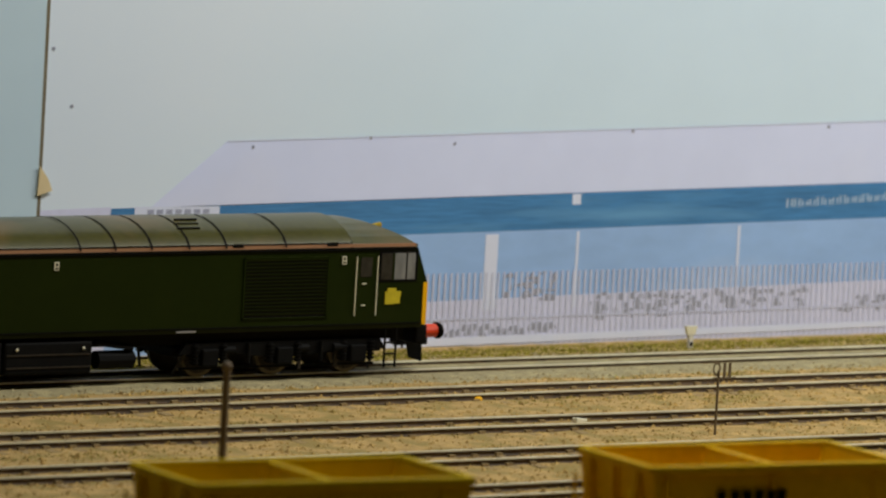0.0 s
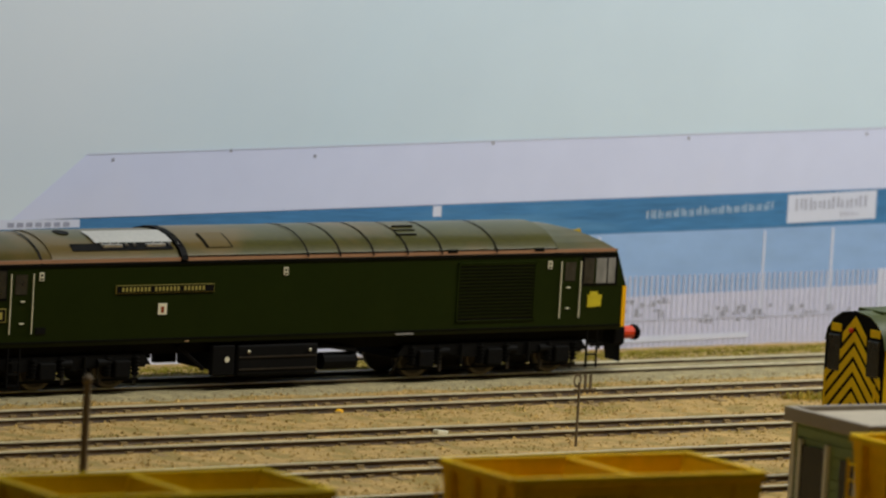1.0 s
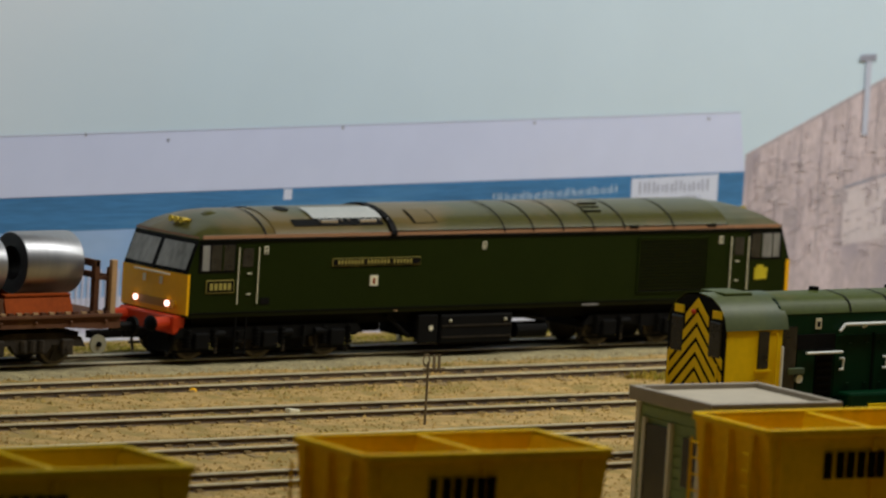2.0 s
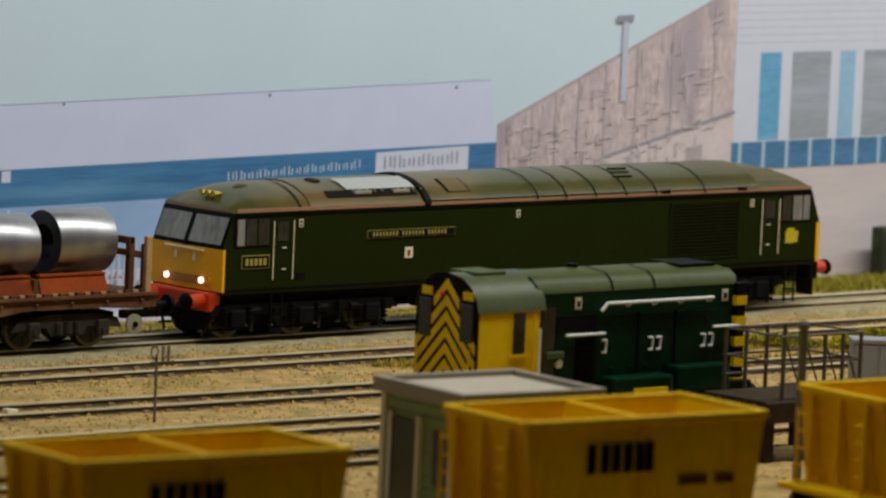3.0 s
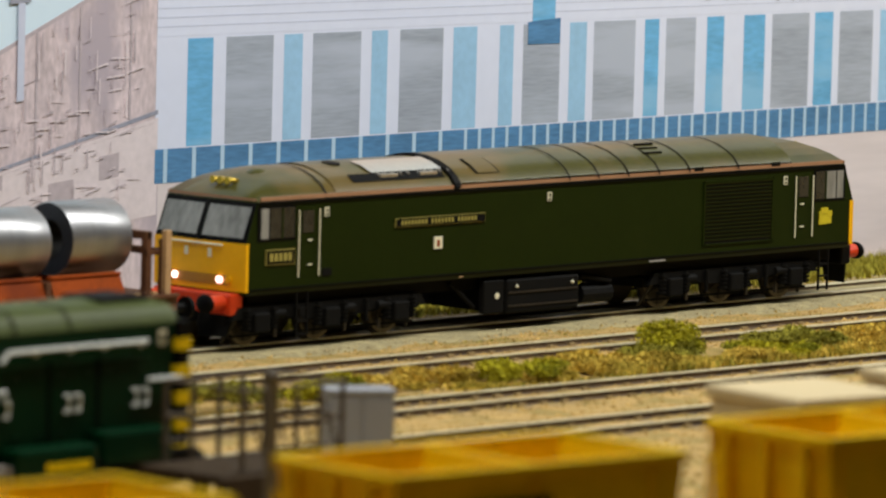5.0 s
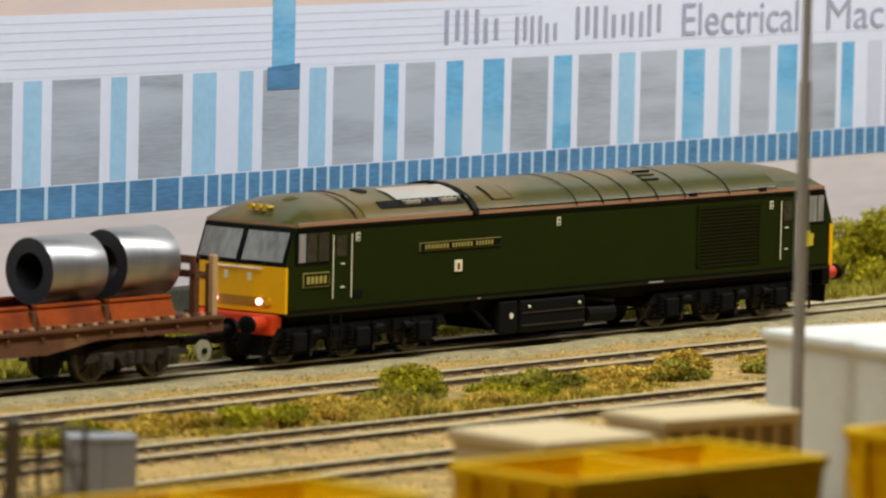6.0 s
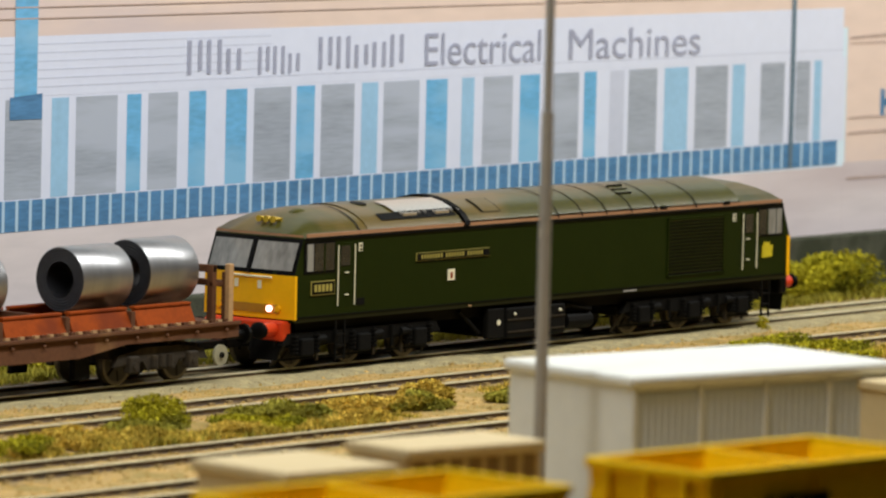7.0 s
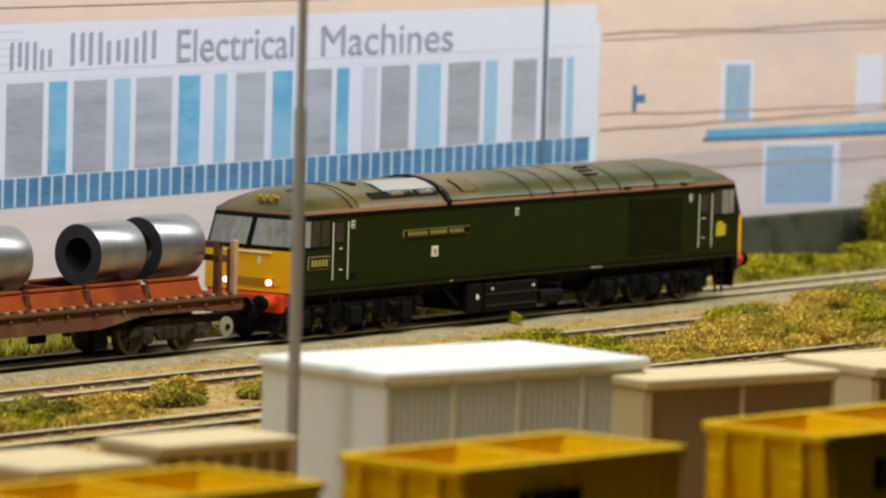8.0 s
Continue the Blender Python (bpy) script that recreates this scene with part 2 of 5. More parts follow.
def slab(pts, d, bm=None):
    """A thin plate: the outline pts, thickened by the vector d."""
    bm = bm or bmesh.new()
    d = Vector(d)
    lo = [bm.verts.new(p) for p in pts]
    hi = [bm.verts.new(Vector(p) + d) for p in pts]
    bm.faces.new(lo)
    bm.faces.new(hi[::-1])
    for i in range(len(pts)):
        j = (i + 1) % len(pts)
        bm.faces.new((lo[j], lo[i], hi[i], hi[j]))
    return bm


def loft(rings, cap0=True, cap1=True, bm=None):
    bm = bm or bmesh.new()
    vs = [[bm.verts.new(p) for p in r] for r in rings]
    for a, b in zip(vs, vs[1:]):
        for i in range(len(a)):
            j = (i + 1) % len(a)
            bm.faces.new((a[i], a[j], b[j], b[i]))
    if cap0:
        bm.faces.new(vs[0][::-1])
    if cap1:
        bm.faces.new(vs[-1])
    return bm


def sheet(rows, bm=None):
    """An open surface through rows of points."""
    bm = bm or bmesh.new()
    vs = [[bm.verts.new(p) for p in r] for r in rows]
    for a, b in zip(vs, vs[1:]):
        for i in range(len(a) - 1):
            bm.faces.new((a[i], a[i + 1], b[i + 1], b[i]))
    return bm


RAILZ = 0.0018

# ---- the hall ----
tagged(part("floor", box(-1.4, 3.8, -2.5, 1.3, -0.95, -0.90), HALLFLOOR), "brown hall floor below the layout", "floor", kind="structure")
tagged(part("ceiling", box(-1.4, 3.8, -2.5, 1.3, 1.9, 1.95), HALLWALL), "plain pale hall ceiling", "ceiling", kind="structure")
for wname, b in (("wall_north", (-1.4, 3.8, 1.3, 1.4)), ("wall_south", (-1.4, 3.8, -2.6, -2.5)), ("wall_west", (-1.5, -1.4, -2.5, 1.3)), ("wall_east", (3.8, 3.9, -2.5, 1.3))):
    tagged(part(wname, box(*b, -0.90, 1.9), HALLWALL), "plain pale painted hall wall", "wall", kind="structure")

# ---- ground: one board of sandy ballast ----
def ground_z(x, y):
    back = -0.0078 if x < 1.42 else -0.0048 - 0.003 * max(0.0, (1.6 - x) / 0.18)
    dip = back * max(0.0, min(1.0, (y - 0.022) / 0.07))
    rough = 0.0004 * noise.noise(Vector((x * 60, y * 60, 0))) + 0.0003 * noise.noise(Vector((x * 210, y * 210, 3)))
    return -0.0002 + dip + rough


def build_ground():
    xs = np.arange(0.3, 2.6, 0.006)
    ys = np.concatenate([np.arange(-0.49, -0.3, 0.012), np.arange(-0.3, 0.116, 0.005)])
    g = part("ground", sheet([[(x, y, ground_z(x, y)) for x in xs] for y in ys]), GROUND, smooth=True)
    tagged(g, "sandy yellow ballast and earth between the tracks", "ground", kind="structure")
    tagged(part("baseboard", box(0.3, 2.6, -0.488, 0.115, -0.90, -0.012), DARKWOOD), "plain wooden baseboard and plinth under the railway", "board", kind="structure")
    # grey ballast shoulder of the running line
    rows = []
    for x in np.arange(0.3, 2.6, 0.008):
        w = 0.0015 * noise.noise(Vector((x * 40, 0, 7)))
        rows.append([(x, -0.027 + w, -0.0006), (x, -0.0185 + w, 0.0005), (x, 0.0, 0.0005), (x, 0.0185, 0.0005), (x, 0.025 + w, -0.0022)])
    tagged(part("ballast_shoulder", sheet(rows), GREYBAL), "grey ballast bed of the running line", "ballast", kind="structure")


build_ground()


# ---- tracks ----
TRACKS = [(0.0, 0.0), (-0.0545, -0.008), (-0.1205, -0.0318), (-0.1745, -0.0255), (-0.2240, 0.0), (-0.4330, -0.060)]


def track_y(k, x):
    return TRACKS[k][0] + TRACKS[k][1] * (x - 1.2)


def rail_mesh(y, x0, x1, slope):
    """A flat-bottomed rail along x, its head at RAILZ."""
    prof = [(-0.0009, -0.0005), (0.0009, -0.0005), (0.0009, -0.0002), (0.0002, 0.0001), (0.0002, RAILZ - 0.0006), (0.00045, RAILZ - 0.0004),
            (0.00045, RAILZ - 0.0001), (-0.00045, RAILZ - 0.0001), (-0.00045, RAILZ - 0.0004), (-0.0002, RAILZ - 0.0006), (-0.0002, 0.0001), (-0.0009, -0.0002)]
    return loft([[(x, y + slope * (x - 1.2) + a, b) for a, b in prof] for x in (x0, x1)])


def build_tracks():
    sm = box(-0.0016, 0.0016, -0.0155, 0.0155, -0.0024, -0.0004, 0.0002)
    for sy in (-1, 1):
        for o in (-1, 1):
            box(-0.0011, 0.0011, sy * 0.0083 + o * 0.0012 - 0.0006, sy * 0.0083 + o * 0.0012 + 0.0006, -0.0005, 0.0003, bm=sm)
    first = part("sleeper", sm, SLEEPER)
    mesh = first.data
    bpy.data.objects.remove(first)
    rng = random.Random(4)
    ends = [(0.4, 2.55), (0.4, 2.55), (0.4, 2.5), (0.4, 2.4), (0.42, 1.19), (0.4, 1.7)]
    for k, (x0, x1) in enumerate(ends):
        t = thing("railway_track", "weathered model railway track with rusty rails and brown sleepers" if k else "model railway running line with bright rail heads on grey ballast",
                  "track", group="parallel tracks", kind="structure")
        y, sl = TRACKS[k]
        for side in (-1, 1):
            yy = y + side * 0.0083
            r = part("rail", rail_mesh(yy, x0, x1, sl), RUST, t)
            part("rail_head", loft([[(x, yy + sl * (x - 1.2) + a, b) for a, b in ((-0.0005, RAILZ - 0.00042), (0.0005, RAILZ - 0.00042), (0.00046, RAILZ), (-0.00046, RAILZ))] for x in (x0, x1)]), RAILTOP, r, "worn rail head with a bright glint painted on")
        n = min(290, int((x1 - x0) / 0.0082))
        for i in range(n):
            x = x0 + (i + 0.5) * (x1 - x0) / n
            s = new("sleeper", mesh)
            s.matrix_world = pose(x + rng.uniform(-0.0003, 0.0003), y + sl * (x - 1.2), rng.uniform(-0.0002, 0.0004), 0, 0, math.degrees(math.atan(sl)) + rng.uniform(-1, 1))
            s.parent = t


build_tracks()


def stones(name, label, material, count, area_fn, size, seed, lift=0.0):
    """Loose stones: small uneven four-sided grains on the ground."""
    rng = np.random.RandomState(seed)
    V, F = [], []
    base = np.array([(1, 0, -0.5), (-0.5, 0.87, -0.5), (-0.5, -0.87, -0.5), (0.1, 0.0, 0.35)])
    while len(F) < count * 4:
        x, y = area_fn(rng)
        a = rng.uniform(0, 6.28)
        r = size * rng.uniform(0.5, 1.4)
        c, s = math.cos(a), math.sin(a)
        p = base * rng.uniform(0.6, 1.3, (4, 3)) * r
        z = ground_z(x, y) + lift
        i = len(V)
        V += [(x + c * q[0] - s * q[1], y + s * q[0] + c * q[1], z + q[2] + r * 0.3) for q in p]
        F += [(i, i + 1, i + 3), (i + 1, i + 2, i + 3), (i + 2, i, i + 3), (i, i + 2, i + 1)]
    me = bpy.data.meshes.new(name)
    me.from_pydata(V, [], F)
    me.materials.append(material)
    return tagged(new(name, me), label, "stones", kind="stuff")


def between(rng):
    return rng.uniform(0.62, 2.35), rng.uniform(-0.30, -0.02)


def shoulder(rng):
    x = rng.uniform(0.62, 2.3)
    return x, rng.choice((-1, 1)) * abs(rng.normal(0.018, 0.004))


stones("ballast_stones", "loose sandy ballast chips between the tracks", STONE, 46000, between, 0.00062, 1)
stones("coarse_stones", "coarser pale ballast lumps between the tracks", STONE, 9000, between, 0.0011, 12)
stones("grey_stones", "grey ballast chips along the running line", GSTONE, 7000, shoulder, 0.0006, 2, 0.0005)


# ---- vegetation ----
def tufts(name, label, material, count, area_fn, height, seed, category="grass", droop=0.5, blades=5):
    """Static grass: bunches of thin blades."""
    rng = np.random.RandomState(seed)
    V, F = [], []
    for _ in range(count):
        x, y, k = area_fn(rng)
        z = ground_z(x, y) - 0.0002
        for _ in range(blades):
            a, h = rng.uniform(0, 6.28), height * k * rng.uniform(0.5, 1.2)
            dx, dy = math.cos(a), math.sin(a)
            w, l = 0.00022 + h * 0.035, h * droop * rng.uniform(0.2, 1)
            ox, oy = rng.normal(0, 0.0012, 2)
            i = len(V)
            V += [(x + ox - dy * w, y + oy + dx * w, z), (x + ox + dy * w, y + oy - dx * w, z), (x + ox + dx * l, y + oy + dy * l, z + h)]
            F.append((i, i + 1, i + 2))
    me = bpy.data.meshes.new(name)
    me.from_pydata(V, [], F)
    me.materials.append(material)
    return tagged(new(name, me), label, category, kind="stuff")


def bush(name, label, material, x, y, w, d, h, count, seed, leaf=0.0011):
    """A shrub of scatter foam: a few twigs and uneven clumps of small leaves with gaps between."""
    rng = np.random.RandomState(seed)
    e = thing(name, label, "bush", (x, y, ground_z(x, y)), group="bushes on the verge")
    tw = bmesh.new()
    clumps = []
    for _ in range(11):
        a, r = rng.uniform(0, 6.28), rng.uniform(0.0, 0.5) ** 0.7
        size = rng.uniform(0.16, 0.30)
        tip = np.array((math.cos(a) * w * r * 0.8, math.sin(a) * d * r * 0.8, h * rng.uniform(0.15, 0.8) * (1 - 0.5 * r)))
        rod((tip[0] * 0.3, tip[1] * 0.3, -0.001), tuple(tip), 0.0004, 5, tw, 0.00015)
        clumps.append((tip, np.array((w, d, min(h, (w + d) * 0.5))) * size))
    part("stem", tw, SCRUB, e, "thin brown twigs")
    V, F = [], []
    weight = np.array([c[1].prod() ** 0.66 for c in clumps])
    pick = rng.choice(len(clumps), count, p=weight / weight.sum())
    for k in pick:
        tip, size = clumps[k]
        n = rng.normal(0, 1, 3)
        n /= np.linalg.norm(n)
        p = tip + n * size * rng.uniform(0.55, 1.12)
        p[2] = max(0.0004, p[2])
        u, v = rng.normal(0, 1, 3), rng.normal(0, 1, 3)
        u, v = u / np.linalg.norm(u) * leaf * rng.uniform(0.4, 1.4), v / np.linalg.norm(v) * leaf * rng.uniform(0.4, 1.1)
        i = len(V)
        V += [tuple(p - u), tuple(p + v * 0.6), tuple(p + u), tuple(p - v * 0.6)]
        F.append((i, i + 1, i + 2, i + 3))
    me = bpy.data.meshes.new("crown")
    me.from_pydata(V, [], F)
    me.materials.append(material)
    c = new("crown", me)
    c.parent = e
    return e


def verge_back(rng):
    x = rng.uniform(0.85, 2.4)
    k = 0.22 if x < 1.35 else 1.0 + 0.5 * noise.noise(Vector((x * 14, 1, 0)))
    return x, rng.uniform(0.026, 0.094 if x < 2.02 else 0.066), max(0.25, k)


def verge_mid(rng):
    while True:
        x = rng.uniform(1.15, 2.4)
        y0, y1 = track_y(1, x) - 0.016, track_y(2, x) + 0.016
        y = rng.uniform(y1, y0)
        n = noise.noise(Vector((x * 16, y * 30, 5)))
        if n > (0.12 if x < 1.35 else -0.02):
            return x, y, 0.5 + max(0, n) * 1.5


def weeds(rng):
    while True:
        x = rng.uniform(0.6, 1.5)
        y = rng.uniform(track_y(3, x), track_y(0, x) - 0.02)
        if noise.noise(Vector((x * 22, y * 50, 9))) > 0.3:
            return x, y, rng.uniform(0.3, 0.7)


tufts("verge_grass", "olive static grass on the verge behind the running line", GRASS, 20000, verge_back, 0.0032, 3, droop=0.9)
tufts("dry_grass", "brown and green tufts between the tracks", SCRUB, 9000, verge_mid, 0.0030, 4, droop=0.9)
tufts("green_tufts", "green static grass tufts between the tracks", GRASS, 6000, verge_mid, 0.0028, 5, droop=0.9)
tufts("weeds", "short yellow weeds on the ballast", GRASS, 2200, weeds, 0.0013, 6)
brng = random.Random(11)
bx, i = 1.30, 0
while bx < 1.82:
    m = brng.choice((BUSH, SCRUB, SCRUB, SCRUB, GRASS))
    tall = noise.noise(Vector((bx * 19, 2.0, 0)))
    k = brng.uniform(0.30, 0.66)
    w, h = brng.uniform(0.012, 0.034), brng.uniform(0.0035, 0.0060) + 0.0045 * max(0.0, tall)
    if tall > -0.40 and (bx > 1.40 or i % 2):
        bush("bush", "low scrubby %s clump between two tracks" % ("dry brown" if m == SCRUB else "olive green"), m, bx, track_y(1, bx) * (1 - k) + track_y(2, bx) * k, w, brng.uniform(0.010, 0.022), h, 3600, 20 + i, 0.0008)
    bx += brng.uniform(0.008, 0.018)
    i += 1
bush("bush", "taller dark green bush between two tracks", BUSH, 1.489, -0.0776, 0.024, 0.016, 0.0105, 5200, 7, 0.0007)
# the overgrown stretch where scrub spreads over the middle track
frng = random.Random(29)
for i in range(26):
    fx = frng.uniform(1.80, 2.10)
    lo, hi = track_y(2, fx) + 0.020, -0.056 + 0.04 * (fx - 1.80)
    fy = frng.uniform(max(lo, hi - 0.07 * min(1, (fx - 1.77) / 0.08)), hi)
    m = (BUSH, SCRUB, SCRUB, GRASS)[i % 4]
    bush("bush", "spreading low %s scrub over the disused track" % ("olive green" if m != SCRUB else "dry brown"), m, fx, fy, frng.uniform(0.028, 0.044), frng.uniform(0.018, 0.028), frng.uniform(0.0050, 0.0095), 4600, 200 + i, 0.0008)
for i, (bx, by, w, d, h) in enumerate([(1.905, 0.066, 0.04, 0.03, 0.026), (1.945, 0.06, 0.04, 0.03, 0.029), (1.99, 0.05, 0.035, 0.03, 0.022), (1.62, 0.075, 0.05, 0.03, 0.012), (1.57, 0.078, 0.04, 0.02, 0.010),
                                       (2.240, 0.064, 0.034, 0.026, 0.034), (2.27, 0.060, 0.04, 0.03, 0.034), (2.07, 0.045, 0.05, 0.024, 0.007), (2.12, 0.046, 0.04, 0.024, 0.008), (2.17, 0.046, 0.05, 0.024, 0.007), (2.22, 0.046, 0.05, 0.024, 0.008)]):
    bush("bush", "bright olive green bush against the backscene", BUSH, bx, by, w * 1.25, d, h * 1.1, 11000, 60 + i, 0.0011)

# ---- the printed backscene: flat boards with paper pictures on them ----
BACK = 0.1
board = tagged(part("backdrop", box(0.9217, 2.6, BACK, BACK + 0.006, -0.05, 0.30), SKY), "printed backscene board with factory pictures under a pale sky", "backdrop", kind="structure")
board2 = tagged(part("backdrop", box(0.3, 0.9201, BACK - 0.001, BACK + 0.005, -0.05, 0.30), SKY2), "pale blue end board of the backscene", "backdrop", kind="structure")
tagged(part("trim", box(0.9201, 0.9217, BACK - 0.0005, BACK + 0.006, -0.05, 0.30), BOARDEDGE), "dark joint between two backscene boards", "joint", kind="structure")


def strip(name, x0, x1, b0, b1, t0, t1, material, layer, parent=board):
    """A printed patch on the board: from x0 to x1, lower edge b0..b1, upper edge t0..t1."""
    y = BACK - 0.00005 * layer
    return part(name, slab([(x0, y, b0), (x1, y, b1), (x1, y, t1), (x0, y, t0)], (0, 0.00004, 0)), material, parent)


def on(line, x):
    (xa, za), (xb, zb) = line
    return za + (zb - za) * (x - xa) / (xb - xa)


def band(name, x0, x1, low, high, material, layer):
    return strip(name, x0, x1, on(low, x0), on(low, x1), on(high, x0), on(high, x1), material, layer)


# white-roofed warehouse with a blue fascia
ROOFTOP = ((0.9927, 0.0618), (1.345, 0.0690))
EAVES = ((0.949, 0.0403), (1.349, 0.0472))
BANDLOW = ((0.949, 0.0285), (1.349, 0.0345))
GROUNDL = ((0.9, -0.012), (2.4, -0.012))
part("print_roof", slab([(0.9640, BACK - 0.0001, 0.0403), (1.3495, BACK - 0.0001, 0.0472), (1.3455, BACK - 0.0001, 0.0690), (0.9927, BACK - 0.0001, 0.0618)], (0, 0.00006, 0)), PWHITE, board)
band("print_ridge", 0.9927, 1.3455, ((0.9927, 0.0616), (1.345, 0.0689)), ((0.9927, 0.0620), (1.345, 0.0693)), PLINE, 4)
band("print_wall", 0.949, 1.3495, GROUNDL, BANDLOW, PPALE, 1)
band("print_wall", 0.9205, 0.949, GROUNDL, ((0.92, 0.040), (0.95, 0.0408)), PLILAC, 1)
band("print_fascia", 0.949, 1.3495, BANDLOW, EAVES, PBLUE, 2)
band("print_yard", 1.0, 1.3495, GROUNDL, ((1.0, 0.006), (1.35, 0.0125)), PLILAC, 2)
strip("print_sign", 1.2948, 1.3367, 0.0350, 0.0362, 0.0451, 0.0464, PFASCIA, 3)
strip("print_sign", 0.9581, 0.9911, 0.0375, 0.038, 0.0408, 0.0406, PFASCIA, 3)
for i in range(7):
    strip("sign_mark", 0.963 + i * 0.0036, 0.9655 + i * 0.0036, 0.0383, 0.0383, 0.0398, 0.0398, PTEXT, 4)
strip("floodlight", 1.1358, 1.1394, 0.0395, 0.0395, 0.0432, 0.0432, PFASCIA, 3)
for px, w in ((1.1027, 0.0054), (1.1391, 0.0011), (1.2095, 0.0011), (1.317, 0.0011), (1.285, 0.0009)):
    strip("print_pipe", px - w / 2, px + w / 2, 0.004, 0.004, on(BANDLOW, px) - 0.001, on(BANDLOW, px) - 0.001, PFASCIA, 3)
strip("print_door", 1.340, 1.3495, -0.004, -0.004, 0.018, 0.018, PFASCIA, 3.2)
yrng = random.Random(17)
yb = bmesh.new()
for x0, x1, z0, z1, n in ((1.108, 1.131, 0.006, 0.0168, 26), (1.145, 1.240, -0.0005, 0.0092, 110), (1.080, 1.130, -0.0055, -0.0005, 44), (1.255, 1.33, 0.000, 0.006, 30)):
    for i in range(n):
        wx, w, hh = yrng.uniform(x0, x1), yrng.uniform(0.0008, 0.0045), yrng.uniform(0.0006, 0.0026)
        wz = yrng.uniform(z0, z1 - hh) + (wx - x0) * 0.02
        y = BACK - 0.00022 - 0.0000003 * i
        yb.faces.new([yb.verts.new(v) for v in ((wx, y, wz), (wx + w, y, wz), (wx + w * 0.85, y, wz + hh), (wx + w * 0.15, y, wz + hh * 0.9))])
tagged(part("print_yard_clutter", yb, PDARK, board), "grey parked shapes printed behind the fence", kind="stuff")
for i in range(142):
    fx = 1.0 + i * 0.00246
    top = 0.0165 + (fx - 1.0) * 0.004
    strip("fence_pale", fx, fx + 0.0008, -0.012, -0.012, top, top, PFENCE, 6)
for z in (0.0015,):
    strip("fence_rail", 1.0, 1.3495, z - 0.001, z + 0.0005, z - 0.0004, z + 0.0011, PFENCE, 7)
strip("fence_foot", 1.0, 1.28, -0.0085, -0.0055, -0.0055, -0.0035, PFASCIA, 8)

for px, pz in ((1.0847, 0.0606), (1.2469, 0.0657), (1.003, 0.0600), (1.05, 0.0627), (1.16, 0.0645), (1.33, 0.0668), (0.924, 0.0920), (0.932, 0.0735)):
    strip("drawing_pin", px - 0.0005, px + 0.0005, pz - 0.0005, pz - 0.0005, pz + 0.0005, pz + 0.0005, PDARK, 5)

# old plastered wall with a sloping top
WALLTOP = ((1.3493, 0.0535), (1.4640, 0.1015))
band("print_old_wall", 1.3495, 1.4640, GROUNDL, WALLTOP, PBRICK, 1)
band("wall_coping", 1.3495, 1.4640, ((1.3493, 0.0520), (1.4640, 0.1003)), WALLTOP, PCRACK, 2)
band("leanto_coping", 1.4000, 1.4635, ((1.4108, 0.0426), (1.4623, 0.0543)), ((1.4108, 0.0436), (1.4623, 0.0556)), PDARK, 3.1)
band("leanto_flashing", 1.4000, 1.4635, ((1.4108, 0.0413), (1.4623, 0.0521)), ((1.4108, 0.0421), (1.4623, 0.0533)), PSTREAK, 3.1)
band("leanto_wall", 1.4000, 1.4635, ((1.4108, 0.0200), (1.4623, 0.0250)), ((1.4108, 0.0412), (1.4623, 0.0520)), PSTREAK, 2.6)
rng = random.Random(8)
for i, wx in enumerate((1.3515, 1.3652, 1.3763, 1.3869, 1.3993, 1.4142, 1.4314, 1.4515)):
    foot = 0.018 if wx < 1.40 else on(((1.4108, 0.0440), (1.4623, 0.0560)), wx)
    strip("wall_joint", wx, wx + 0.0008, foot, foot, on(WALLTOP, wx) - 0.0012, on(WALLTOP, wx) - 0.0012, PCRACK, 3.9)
for i in range(16):
    wx, w = rng.uniform(1.352, 1.45), rng.uniform(0.003, 0.009)
    wz = rng.uniform(0.02, on(WALLTOP, wx) - 0.008)
    w = min(w, 1.463 - wx)
    strip("wall_crack", wx, wx + w, wz, wz + w * 0.3, wz + rng.uniform(0.0002, 0.0005), wz + w * 0.3 + 0.0003, PCRACK, 4.2 + (i % 7) * 0.9)
for wx, wz, w, h in ((1.37, 0.026, 0.006, 0.007), (1.395, 0.034, 0.007, 0.006), (1.42, 0.026, 0.01, 0.010), (1.44, 0.036, 0.008, 0.007), (1.36, 0.036, 0.004, 0.005)):
    strip("wall_window", wx, wx + w, wz, wz + 0.001, wz + h, wz + h + 0.001, PCRACK, 3)
# worn brush-like streaks printed over the old wall: dark joints, pale plaster
for nm, mm, n, seed, long in (("wall_streaks", PCRACK, 170, 31, 0.0042), ("plaster_streaks", PSTREAK, 130, 32, 0.009)):
    srng = random.Random(seed)
    sb = bmesh.new()
    for i in range(n):
        wx = srng.uniform(1.352, 1.453)
        wz = srng.uniform(0.012, on(WALLTOP, wx) - 0.004)
        w, hh = srng.uniform(0.002, long), srng.uniform(0.00015, 0.00045)
        if srng.random() < 0.4:
            w, hh = srng.uniform(0.0003, 0.0007), srng.uniform(0.003, 0.009)
        hh = min(hh, on(WALLTOP, wx) - 0.002 - wz)
        sl = srng.uniform(-0.05, 0.35) * w
        y = BACK - 0.00005 * (12.0 if mm == PCRACK else 11.0) - 0.0000002 * i
        q = [sb.verts.new(v) for v in ((wx, y, wz), (wx + w, y, wz + sl), (wx + w * 0.9, y, wz + sl + hh), (wx + w * 0.1, y, wz + hh))]
        sb.faces.new(q)
    tagged(part(nm, sb, mm, board), "fine worn streaks printed on the old wall", kind="stuff")
strip("chimney_pipe", 1.4067, 1.4094, 0.060, 0.0605, 0.0885, 0.0885, PLINE, 12)
strip("chimney_cap", 1.4035, 1.4115, 0.0880, 0.0885, 0.0905, 0.0908, PDARK, 13)

